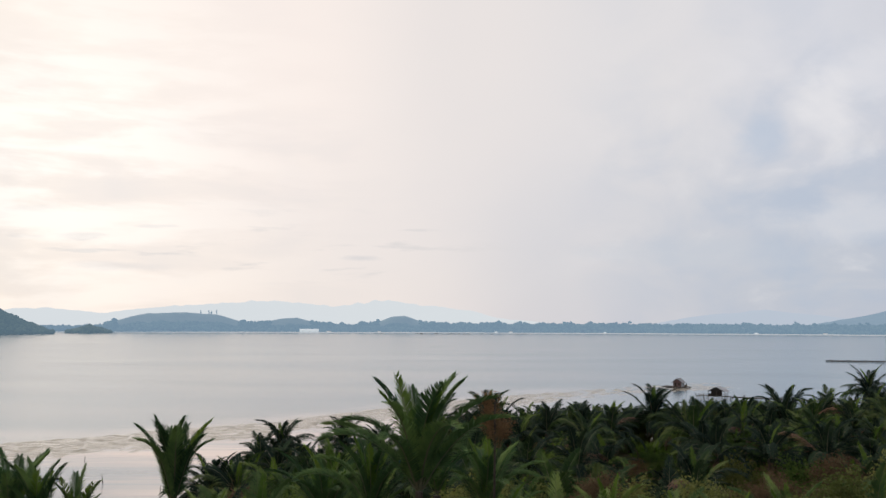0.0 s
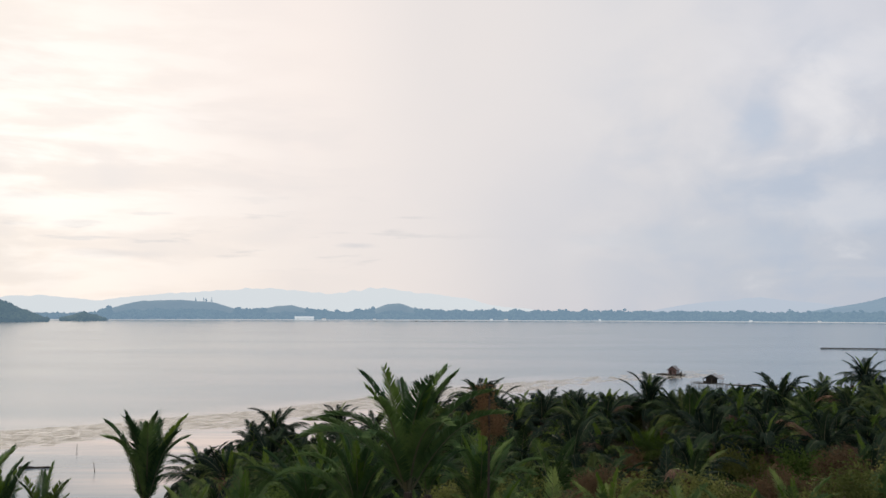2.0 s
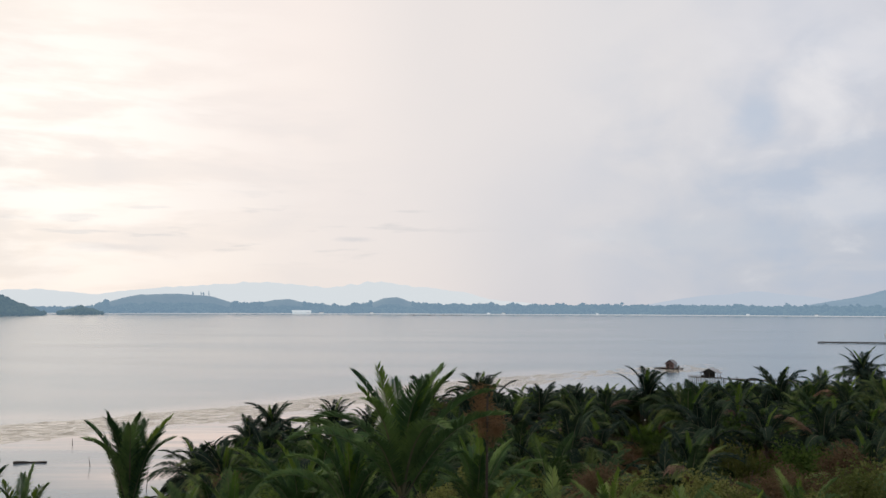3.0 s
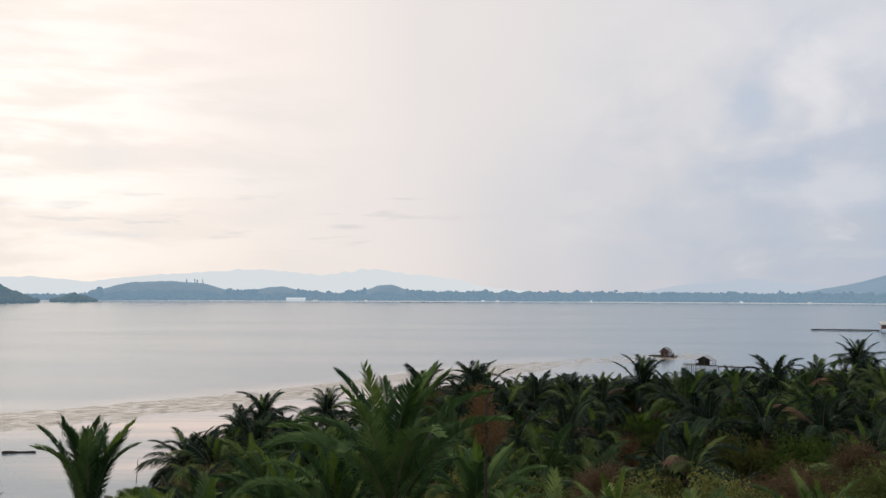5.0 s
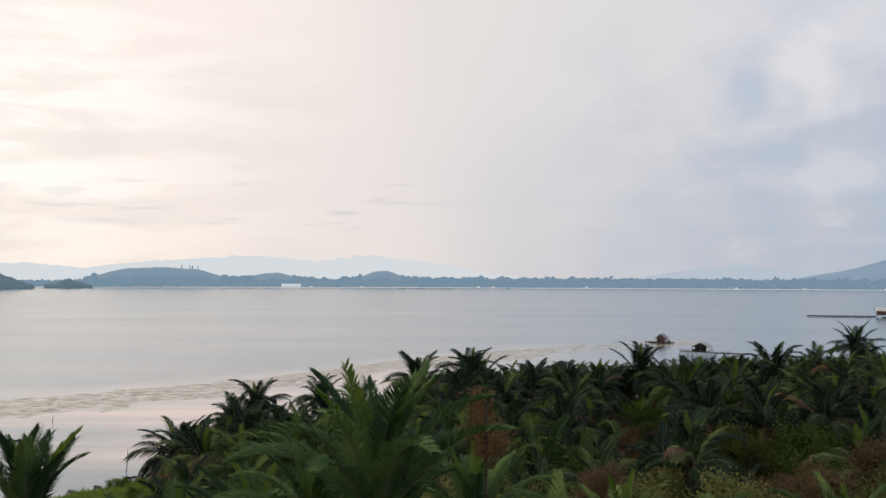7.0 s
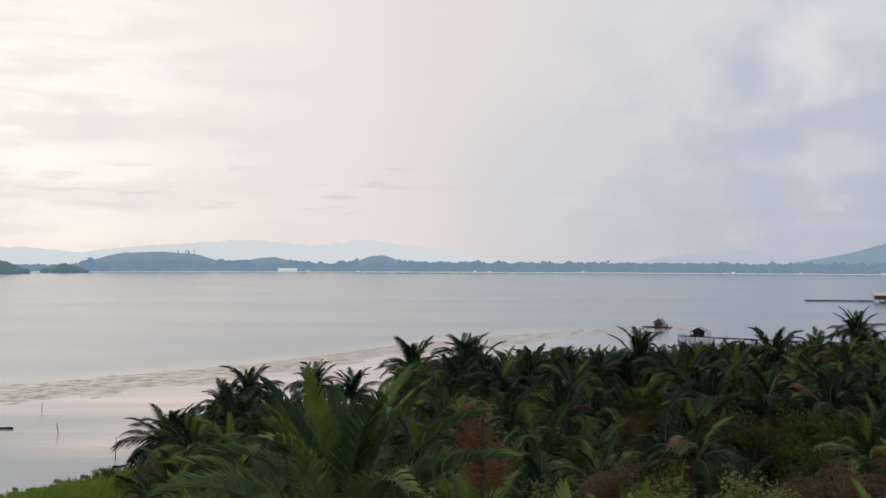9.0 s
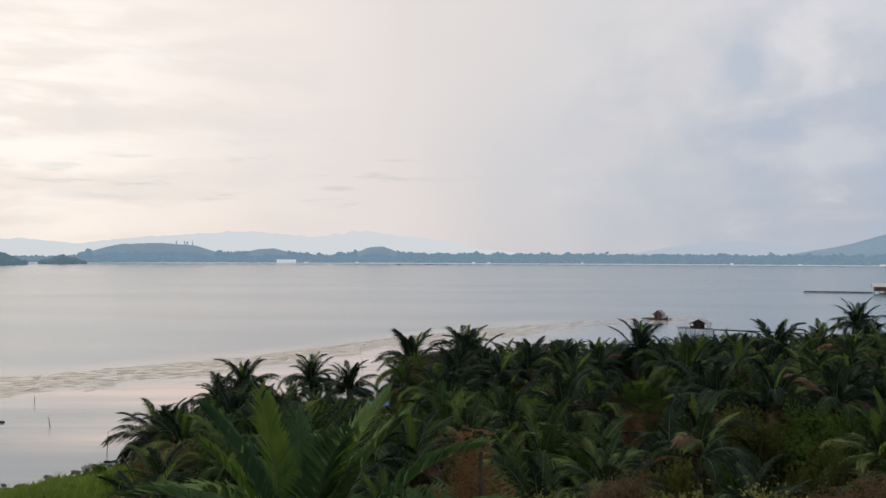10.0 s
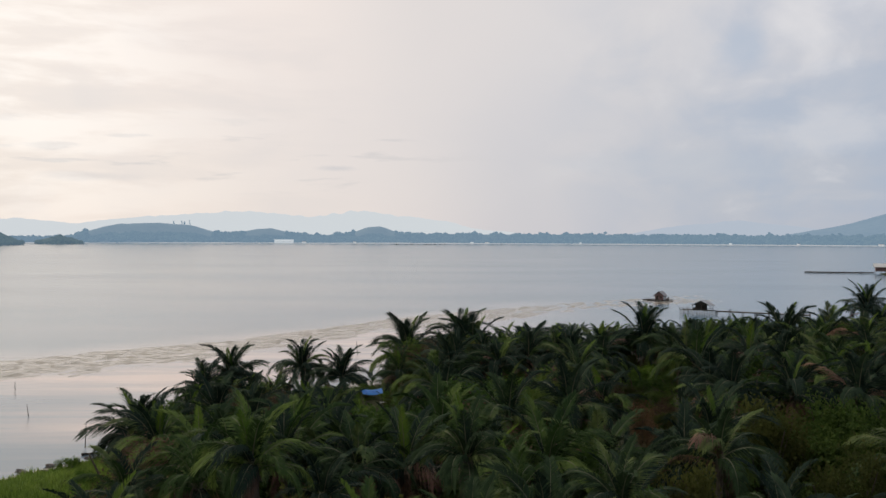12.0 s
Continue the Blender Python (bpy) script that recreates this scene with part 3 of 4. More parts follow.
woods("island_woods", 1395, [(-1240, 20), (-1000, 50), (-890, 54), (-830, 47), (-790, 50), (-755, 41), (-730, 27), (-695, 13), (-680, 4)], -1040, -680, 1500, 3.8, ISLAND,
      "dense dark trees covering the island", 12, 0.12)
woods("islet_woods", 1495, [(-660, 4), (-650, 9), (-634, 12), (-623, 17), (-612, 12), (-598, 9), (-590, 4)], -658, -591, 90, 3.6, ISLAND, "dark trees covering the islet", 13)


tv, tf = [], []
rt = random.Random(3)
for u in (-446, -433, -429, -420):
    x, y = 1735 * math.sin(u / FOCAL), 1735 * math.cos(u / FOCAL)
    h0 = lerp_table(u, FAR_PROFILE) * 1720 / FOCAL * 0.86
    hh = rt.uniform(4, 8)
    for k in range(4):
        clump(tv, tf, (x + rt.uniform(-1, 1), y, h0 + hh * (0.1 + 0.27 * k)), rt.uniform(0.8, 1.5) * (1.2 - 0.15 * k), rt, 1.1)
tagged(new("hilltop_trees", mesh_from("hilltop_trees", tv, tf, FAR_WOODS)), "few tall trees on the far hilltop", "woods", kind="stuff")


def bearing_place(u, dist, z=0.0):
    return Vector((dist * math.sin(u / FOCAL), dist * math.cos(u / FOCAL), z))


def far_house(u, dist, w, d, h, z, roof_mat, label, group="", turn=0.0):
    """A low distant building: walls, a pitched roof, a door and a row of windows."""
    e = new("shore_house")
    e.matrix_basis = Matrix.Translation(bearing_place(u, dist, z)) @ pose(0, 0, 0, 0, 0, turn - math.degrees(u / FOCAL))
    part("wall", box(bmesh.new(), (-w / 2, -d / 2, 0), (w / 2, d / 2, h)), FAR_WHITE_GLOW, e)
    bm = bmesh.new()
    o = 0.4
    vs = [bm.verts.new(v) for v in ((-w / 2 - o, -d / 2 - o, h), (w / 2 + o, -d / 2 - o, h), (w / 2 + o, d / 2 + o, h), (-w / 2 - o, d / 2 + o, h),
                                    (-w / 2 - o, 0, h + d * 0.28), (w / 2 + o, 0, h + d * 0.28))]
    for f in ((0, 1, 5, 4), (2, 3, 4, 5), (0, 4, 3), (1, 2, 5), (3, 2, 1, 0)):
        bm.faces.new([vs[i] for i in f])
    part("roof", bm, roof_mat, e)
    for i in range(max(1, int(w / 11))):
        x = -w / 2 + (i + 0.5) * w / max(1, int(w / 11))
        part("window", box(bmesh.new(), (x - 0.7, -d / 2 - 0.06, h * 0.4), (x + 0.7, -d / 2 + 0.05, h * 0.7)), TIN, e)
    return tagged(e, label, "building", group)


far_house(-262, 1652, 33, 9, 3.6, 0.6, FAR_WHITE_GLOW, "long white warehouse with pale metal roof on the far shore")
sv, sf = [], []
rf = random.Random(6)
for i in range(60):
    u = rf.uniform(-75, 20) if i < 42 else rf.uniform(-160, 120)
    x, y, _ = bearing_place(u, rf.uniform(1440, 1500))
    h, w, b = rf.uniform(0.6, 1.6), rf.uniform(0.2, 0.9), len(sv)
    sv += [(x - w, y, -0.3), (x + w, y, -0.3), (x, y + w, -0.3), (x - w * 0.6, y, h), (x + w * 0.6, y, h), (x, y + w * 0.6, h)]
    sf += [(b, b + 1, b + 4, b + 3), (b + 1, b + 2, b + 5, b + 4), (b + 2, b, b + 3, b + 5), (b + 3, b + 4, b + 5)]
tagged(new("fish_stakes", mesh_from("fish_stakes", sv, sf, WOOD_DARK)), "scattered dark fish-trap stakes far out in the bay", "fish trap", kind="stuff")
RH = random.Random(5)
for u, w in ((-228, 8), (-140, 5), (66, 5), (92, 7), (255, 4), (505, 5), (612, 6), (735, 9), (765, 6)):
    far_house(u, 1655 + RH.uniform(-4, 4), w * 0.85, 4, 1.8, 0.4, FAR_WHITE_GLOW if RH.random() < 0.6 else TIN, "small pale tin-roofed house on the far shore", "far shore houses", RH.uniform(-20, 20))


# ---------------------------------------------------------------- palms
def frond_mesh(name, curve, leaf, lift, pairs, seed, material, width=0.024, droop=0.3, bend=2.0):
    """One feather leaf, a metre long, growing along +x: a tapering stalk and two close rows of narrow leaflets set in a V."""
    rng = random.Random(seed)
    verts, faces, mats = [], [], []
    pts, tans = [], []
    x = z = 0.0
    N = 16
    sway = rng.uniform(-0.12, 0.12)
    for i in range(N + 1):
        a = -curve * (i / N) ** bend
        pts.append(Vector((x, sway * (i / N) ** 2, z)))
        tans.append(Vector((math.cos(a), 0, math.sin(a))))
        x += math.cos(a) / N
        z += math.sin(a) / N
    for i in range(N + 1):
        r = 0.011 * (1 - 0.85 * i / N)
        up = Vector((-tans[i].z, 0, tans[i].x))
        for q in (Vector((0, r, 0)), up * r, Vector((0, -r, 0))):
            verts.append(pts[i] + q)
    for i in range(N):
        for j in range(3):
            faces.append((i * 3 + j, i * 3 + (j + 1) % 3, i * 3 + 3 + (j + 1) % 3, i * 3 + 3 + j))
            mats.append(1)
    for k in range(pairs):
        s = 0.10 + 0.89 * (k + 0.5) / pairs
        f = s * N
        i = min(N - 1, int(f))
        p = pts[i].lerp(pts[i + 1], f - i)
        t = tans[i]
        up = Vector((-t.z, 0, t.x))
        ll = leaf * (0.26 + 0.78 * math.sin(math.pi * (0.10 + 0.84 * s)))
        for sgn in (-1, 1):
            if rng.random() < 0.06:
                continue
            ang = 1.12 - 0.62 * s + rng.uniform(-0.13, 0.13)
            d = (t * math.cos(ang) + Vector((0, sgn, 0)) * math.sin(ang) + up * (lift + rng.uniform(-0.14, 0.14))).normalized()
            l = ll * rng.uniform(0.85, 1.1)
            wv = (t - d * t.dot(d)).normalized() * width * 0.5
            mid = p + d * l * 0.55
            tip = p + d * l - Vector((0, 0, droop * l * rng.uniform(0.5, 1.4)))
            b = len(verts)
            verts += [p - wv * 0.6, p + wv * 0.6, mid + wv, mid - wv, tip]
            faces += [(b, b + 1, b + 2, b + 3), (b + 3, b + 2, b + 4)]
            mats += [0, 0]
    me = mesh_from(name, verts, faces, [material, material if material in (LEAF_DEAD, DEAD_STALK) else STALK])
    me.polygons.foreach_set("material_index", mats)
    return me


# leaves a metre long, scaled when they are set on a palm
PLUME = [frond_mesh("frond", c, 0.17, 0.36, 140, 20 + i, LEAF_PLUME, 0.0100, 0.30, bend) for i, (c, bend) in enumerate(((0.35, 2.0), (0.75, 2.2), (1.15, 2.2), (1.6, 1.9)))]
YOUNG_PLUME = [frond_mesh("frond", c, 0.20, 0.38, 90, 90 + i, LEAF_YOUNG, 0.013, 0.25) for i, c in enumerate((0.6, 0.9, 1.2))]
YOUNG_ARCH = [frond_mesh("frond", c, 0.21, 0.12, 80, 80 + i, LEAF_YOUNG, 0.014, 0.50, 1.5) for i, c in enumerate((1.2, 1.6, 2.0))]
TONES = (LEAF, LEAF_MID, LEAF_DARK)
UPRIGHT = [[frond_mesh("frond", c, 0.19, 0.28, 60, 60 + i, m, 0.0170, 0.40) for i, c in enumerate((0.8, 1.1, 1.4))] for m in TONES]
ARCHING = [[frond_mesh("frond", c, 0.19, 0.06, 62, 30 + i, m, 0.0185, 0.85, 1.5) for i, c in enumerate((1.4, 1.8, 2.1, 2.4))] for m in TONES]
FRESH = [frond_mesh("frond", c, 0.15, 0.45, 60, 40 + i, LEAF_FRESH, 0.015, 0.15) for i, c in enumerate((0.35, 0.7))]
WITHERED = [frond_mesh("frond", c, 0.20, -0.1, 34, 50 + i, LEAF_DEAD, 0.014, 0.8) for i, c in enumerate((1.1, 1.7))]

BARE = [frond_mesh("dead_stalk", c, 0.10, -0.2, p, 70 + i, DEAD_STALK, 0.012, 0.9) for i, (c, p) in enumerate(((0.5, 3), (0.9, 0), (1.3, 5)))]


def trunk_mesh(seed):
    """A unit-high trunk with leaf-scar rings, old leaf bases near the top and a slight lean."""
    rng = random.Random(seed)
    verts, faces = [], []
    S, N = 9, 22
    for i in range(N + 1):
        u = i / N
        r = (1.15 - 0.35 * u) * (1.0 + (0.10 if i % 2 else -0.06)) * (1.35 if u > 0.86 else 1.0) * (1 + 0.5 * math.exp(-u * 14))
        cx, cy = 0.10 * math.sin(u * 1.5 + seed), 0.08 * math.sin(u * 2.1 + 2 * seed)
        for j in range(S):
            a = 2 * math.pi * j / S
            q = r * rng.uniform(0.92, 1.08)
            verts.append((cx + q * math.cos(a), cy + q * math.sin(a), u))
    for i in range(N):
        for j in range(S):
            faces.append((i * S + j, i * S + (j + 1) % S, (i + 1) * S + (j + 1) % S, (i + 1) * S + j))
    faces.append(tuple(N * S + j for j in range(S)))
    return mesh_from("trunk", verts, faces, BARK)


TRUNKS = [trunk_mesh(s) for s in (1, 2, 3)]


def palm(x, y, top, leaf, fronds, seed, style="spreading", dead=2, fresh=1, label="", group="shore palms", radius=0.17, raised=0, bare=0, tone=None):
    """A feather palm whose highest leaf tips reach the height top; leaves are set in a spiral, upright inside and arching outside."""
    rng = random.Random(seed)
    z0 = ground_z(x, y)
    reach = {"spreading": 0.80, "plume": 1.02, "stiff": 1.0, "low": 0.86}[style]
    crown = max(z0 + 0.5, top - reach * leaf)
    e = new("palm_tree")
    e.matrix_basis = pose(x, y, z0 - 0.1, 0, 0, rng.uniform(0, 360))
    th = crown - z0 + 0.1
    part("trunk", TRUNKS[seed % 3], BARK, e, m=Matrix.Diagonal((radius, radius, th, 1)))
    # Palms farther off draw the dark tone more, painting shade into the thicket.
    turn, drawn = rng.uniform(0, 360), rng.choices((0, 1, 2), (0.42, 0.20, 0.38) if y < 48 else (0.36, 0.12, 0.52))[0]
    tone = drawn if tone is None else tone
    for i in range(fronds):
        k = (i + 0.5) / fronds
        if style == "plume":
            el, me = 89 - 40 * k + rng.uniform(-4, 4), PLUME[0] if k < 0.1 else rng.choice(PLUME[1:3] if k < 0.55 else PLUME[2:])
        elif style == "low":
            el, me = 84 - 58 * k + rng.uniform(-8, 8), rng.choice(YOUNG_PLUME if k < 0.5 else YOUNG_ARCH)
        elif style == "stiff":
            el, me = 91 - 18 * k + rng.uniform(-5, 5), PLUME[0] if k < 0.35 else PLUME[1] if k < 0.92 else PLUME[2]
        else:
            el, me = 84 - 74 * k + rng.uniform(-9, 9), rng.choice((UPRIGHT if k < 0.30 else ARCHING)[tone if rng.random() < 0.78 else rng.randrange(3)])
        if i < fresh:
            me, el = rng.choice(FRESH), 80 + rng.uniform(-8, 6)
        s = leaf * rng.uniform(0.66 if style == "stiff" else 0.92 if style == "plume" else 0.82, 1.08) * (0.9 if i < 2 else 1)
        m = pose(0, 0, th - 0.05, 0, 0, turn + 137.5 * i + rng.uniform(-14, 14)) @ pose(0, 0, 0, 0, -el, 0) @ pose(0.08, 0, 0, rng.uniform(-25, 25), 0, 0) @ Matrix.Diagonal((s, s, s, 1))
        part("frond", me, None, e, "fresh yellow-green frond" if i < fresh else "", m)
    for i in range(dead + raised):
        s = leaf * (rng.uniform(0.6, 0.9) if i < dead else rng.uniform(0.95, 1.1))
        down = rng.uniform(-22, 35) if i < dead else rng.uniform(-58, -30)
        m = pose(0, 0, th - (0.25 if i < dead else 0.05), 0, 0, turn + 97 * i + rng.uniform(0, 60)) @ pose(0, 0, 0, 0, down, 0) @ Matrix.Diagonal((s, s, s, 1))
        part("frond", rng.choice(WITHERED), LEAF_DEAD, e, "withered reddish-brown frond", m)
    for i in range(bare):
        s = leaf * rng.uniform(0.35, 0.7)
        m = pose(0, 0, th - rng.uniform(0.1, 0.5), 0, 0, turn + 74 * i + rng.uniform(0, 50)) @ pose(0, 0, 0, 0, rng.uniform(-50, 25), 0) @ Matrix.Diagonal((s, s * 1.8, s * 1.3, 1))
        part("dead_stalk", rng.choice(BARE), DEAD_STALK, e, "pale bare leaf stalk", m)
    return tagged(e, label or "green feather palm with arching fronds on the shore land", "palm", group)


# single palms that stand out: x, y, height of the leaf tips, leaf length, leaves, style, withered leaves
SINGLE = [
    (-0.1, 12.0, 14.36, 1.45, 13, "plume", 0, "tall bright-green palm with upright feathery fronds"),
    (0.1, 13.0, 13.42, 0.75, 7, "plume", 0, "young palm with a bright yellow-green new frond"),
    (-0.85, 13.4, 13.50, 1.15, 9, "plume", 0, "bright-green palm with feathery fronds among its neighbours"),
    (0.80, 13.8, 13.40, 1.10, 10, "plume", 0, "bright-green palm with feathery fronds among its neighbours"),
    (-1.60, 14.2, 13.15, 1.15, 10, "plume", 0, "bright-green palm with feathery fronds among its neighbours"),
    (-3.4, 12.5, 13.76, 1.20, 13, "stiff", 0, "young palm with stiff upright green fronds"),
    (-5.8, 13.0, 13.18, 1.25, 12, "stiff", 0, "young palm with stiff upright green fronds"),
    (-5.0, 12.0, 13.24, 1.00, 10, "stiff", 0, "young palm with stiff upright green fronds"),
    (-4.9, 13.0, 12.94, 1.00, 9, "stiff", 0, "young palm with stiff upright green fronds"),
    (22.2, 105.0, 8.20, 4.60, 26, "spreading", 6, "large palm with pale dead stalks under its crown"),
    (29.1, 113.0, 6.25, 3.90, 20, "spreading", 2, ""),
    (37.7, 108.0, 7.85, 4.70, 24, "spreading", 2, ""),
    (45.9, 116.0, 7.28, 3.40, 20, "spreading", 2, ""),
    (52.5, 118.0, 7.41, 3.80, 20, "spreading", 2, ""),
    (62.3, 142.0, 8.51, 4.40, 22, "spreading", 2, "broad palm standing above the shore thicket"),
    (4.7, 106.0, 6.62, 4.60, 24, "spreading", 3, ""),
    (11.2, 108.0, 5.95, 4.00, 20, "spreading", 3, ""),
    (15.1, 109.0, 5.60, 4.00, 20, "spreading", 4, ""),
    (-1.9, 104.0, 6.91, 4.60, 30, "spreading", 4, "dense round-headed dark green palm beside the water"),
    (3.5, 109.0, 7.49, 4.00, 22, "spreading", 2, ""),
    (-16.2, 88.0, 6.06, 3.80, 26, "spreading", 4, "palm leaning over the wet flats"),
    (-17.4, 84.0, 5.08, 3.40, 22, "spreading", 4, ""),
    (-11.5, 97.0, 5.44, 3.60, 24, "spreading", 3, ""),
    (-7.7, 95.0, 4.84, 3.50, 24, "spreading", 3, ""),
    (-17.6, 68.5, 5.35, 3.80, 28, "spreading", 5, "dark palm with drooping outer fronds by the shore"),
    (-2.6, 92.0, 3.19, 2.70, 16, "spreading", 3, ""),
    (-14.1, 84.0, 4.31, 3.00, 22, "spreading", 3, ""),
    (-4.6, 38.0, 10.17, 2.30, 18, "spreading", 1, ""),
    (-7.2, 42.0, 8.55, 2.40, 18, "spreading", 1, ""),
    (1.8, 40.0, 9.89, 2.30, 18, "spreading", 0, ""),
    (9.4, 56.0, 6.08, 2.6, 16, "spreading", 5, "palm with a raised orange-brown dead frond"),
]
for i, (x, y, top, leaf, n, style, dead, label) in enumerate(SINGLE):
    palm(x, y, top, leaf * (1.12 if y > 100 else 1), int(n * (1.5 if y < 20 else 1.35)), 100 + i, style, dead, 3 if y < 20 else 1, label, radius=0.05 if y < 20 else 0.2, raised=2 if "orange" in label else 0, bare=12 if "stalks" in label else 2 if y > 20 else 0,
         tone=2 if y > 60 and x < 24 else None)

# young palms just below the flight path: x, y, height of the leaf tips, leaf length
YOUNG = [
    (-2.85, 15.5, 12.46, 1.15),
    (-2.07, 17, 12.45, 1.3),
    (-0.98, 15, 12.5, 1.1),
    (1.2, 16, 12.35, 1.05),
    (2.21, 18, 11.9, 1.3),
    (3.47, 19, 11.91, 1.4),
    (4.37, 17, 12.09, 1.15),
    (6.62, 18, 12.04, 1.35),
    (9.1, 20, 11.95, 1.6),
    (4.97, 16, 12.15, 1.1),
    (-4.05, 17, 12.05, 1.1),
]
for i, (x, y, top, leaf) in enumerate(YOUNG):
    palm(x, y, top, leaf, 13 + i % 4, 200 + i, "low", 1 + i % 3, 1 + i % 2, "young palm with soft bright-green arching fronds", radius=0.07, bare=1)

# shrubs that show above the thicket: x, y, height of the top, width against height, kind
TALL_SHRUBS = [
    (7.3, 80.0, 4.87, 1.30, "fresh"),
    (5.0, 76.0, 4.79, 1.20, "fresh"),
    (17.5, 58.0, 7.40, 0.65, "yellow"),
    (18.3, 50.0, 7.20, 0.55, "yellow"),
    (-2.5, 66.0, 2.72, 1.30, "fresh"),
    (-2.7, 78.0, 1.87, 1.30, "fresh"),
    (-4.6, 82.0, 1.75, 1.60, "fresh"),
    (-1.2, 83.0, 2.10, 1.50, "fresh"),
    (-3.6, 73.0, 2.10, 1.40, "fresh"),
    (-0.6, 72.0, 2.60, 1.30, "fresh"),
    (9.4, 82.0, 4.60, 1.00, "fresh"),
    (22.6, 60.0, 7.34, 0.70, "green"),
    (10.6, 46.0, 7.30, 0.50, "yellow"),
    (-18.6, 62.0, 1.90, 1.20, "fresh"),
    (-21.0, 66.0, 1.80, 1.30, "fresh"),
]

# gaps with only low growth in front of a thing: x, y, half width, depth
CLEARINGS = [(21.7, 105.0, 2.6, 48.0), (-4.3, 85.4, 2.2, 22.0), (37.7, 108.0, 1.8, 16.0)]

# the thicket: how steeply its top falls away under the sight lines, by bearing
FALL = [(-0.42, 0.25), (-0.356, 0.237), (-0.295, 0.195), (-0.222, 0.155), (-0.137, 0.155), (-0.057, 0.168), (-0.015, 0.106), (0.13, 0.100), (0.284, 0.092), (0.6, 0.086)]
taken = [(s[0], s[1]) for s in SINGLE]
rp = random.Random(21)
placed = 0
for _ in range(6000):
    y = 26 + 130 * rp.random() ** 0.8
    x = rp.uniform(-0.52 * y - 2, 0.58 * y + 4)
    if shore_y(x) - y < 2.5 or placed >= 222 or x < -16.5 or x / (y - 7) < -0.295:
        continue
    gap = 2.8 if y < 60 else 3.3
    if any(b - 14 < y < b + 2.5 and abs(x - a * y / b) < 1.0 + 0.45 * w * (t - 2) * 0.6 for a, b, t, w, k in TALL_SHRUBS):
        continue
    if any(b - deep < y < b and abs(x - a * y / b) < half for a, b, half, deep in CLEARINGS):
        continue
    if any((x - a) ** 2 + (y - b) ** 2 < gap * gap for a, b in taken):
        continue
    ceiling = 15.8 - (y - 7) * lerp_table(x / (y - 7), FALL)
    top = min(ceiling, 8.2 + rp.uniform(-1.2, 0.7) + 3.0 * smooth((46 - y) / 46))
    g = ground_z(x, y)
    if top - g < 2.2:
        continue
    leaf = min(3.6, 0.62 * (top - g)) * rp.uniform(0.85, 1.1) * (0.8 if y < 50 else 1)
    taken.append((x, y))
    placed += 1
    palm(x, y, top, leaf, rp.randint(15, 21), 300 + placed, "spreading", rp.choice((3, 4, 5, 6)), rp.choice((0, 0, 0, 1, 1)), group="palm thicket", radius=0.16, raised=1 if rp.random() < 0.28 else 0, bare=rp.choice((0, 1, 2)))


# ---------------------------------------------------------------- shrubs, grass
def shrub_mesh(name, seed, leaves, material, leaf=0.16, tall=1.0):
    """A bush one metre across: leaves in tufts round many twigs, uneven in outline."""
    rng = random.Random(seed)
    verts, faces = [], []
    tufts = []
    for _ in range(26):
        a, e = rng.uniform(0, 2 * math.pi), math.asin(rng.uniform(-0.05, 1))
        r = rng.uniform(0.35, 0.62)
        tufts.append(Vector((r * math.cos(a) * math.cos(e), r * math.sin(a) * math.cos(e), 0.15 + tall * r * math.sin(e) * 1.3)))
    for _ in range(leaves):
        c = rng.choice(tufts) + Vector((rng.gauss(0, 0.085), rng.gauss(0, 0.085), rng.gauss(0, 0.085)))
        d = Vector((rng.gauss(0, 1), rng.gauss(0, 1), rng.gauss(0.4, 0.7))).normalized()
        w = d.cross(Vector((rng.gauss(0, 1), rng.gauss(0, 1), rng.gauss(0, 1)))).normalized()
        l = leaf * rng.uniform(0.6, 1.3)
        b = len(verts)
        verts += [c, c + d * l * 0.45 + w * l * 0.3, c + d * l, c + d * l * 0.45 - w * l * 0.3]
        faces.append((b, b + 1, b + 2, b + 3))
    top = max(v.z for v in verts)
    return mesh_from(name, [(v.x, v.y, v.z / top) for v in verts], faces, material)


def dry_mesh(name, seed, material):
    """A dried feathery bush: many thin upright stems, each with short rising twigs."""
    rng = random.Random(seed)
    verts, faces = [], []

    def blade(p, q, w):
        d = (q - p).cross(Vector((rng.gauss(0, 1), rng.gauss(0, 1), 0.2))).normalized() * w
        b = len(verts)
        verts.extend((p - d, p + d, q + d * 0.3, q - d * 0.3))
        faces.append((b, b + 1, b + 2, b + 3))

    for _ in range(20):
        a, r0, r1 = rng.uniform(0, 6.28), rng.uniform(0, 0.10), rng.uniform(0.05, 0.5)
        lo = Vector((r0 * math.cos(a), r0 * math.sin(a), 0))
        hi = Vector((r1 * math.cos(a), r1 * math.sin(a), 1.0 - 0.8 * r1 * rng.uniform(0.3, 1.6)))
        blade(lo, hi, 0.006)
        for k in range(26):
            u = 0.30 + 0.70 * (k + rng.random()) / 26
            p = lo.lerp(hi, u)
            b = rng.uniform(0, 6.28)
            l = rng.uniform(0.12, 0.30) * (1.2 - 0.75 * u)
            q = p + Vector((l * math.cos(b), l * math.sin(b), l * rng.uniform(0.15, 0.5)))
            blade(p, q, 0.004)
            for _ in range(3):
                c = p.lerp(q, rng.uniform(0.25, 1.0))
                blade(c, c + Vector((rng.gauss(0, 0.03), rng.gauss(0, 0.03), rng.gauss(0.008, 0.014))), 0.007)
    return mesh_from(name, verts, faces, material)


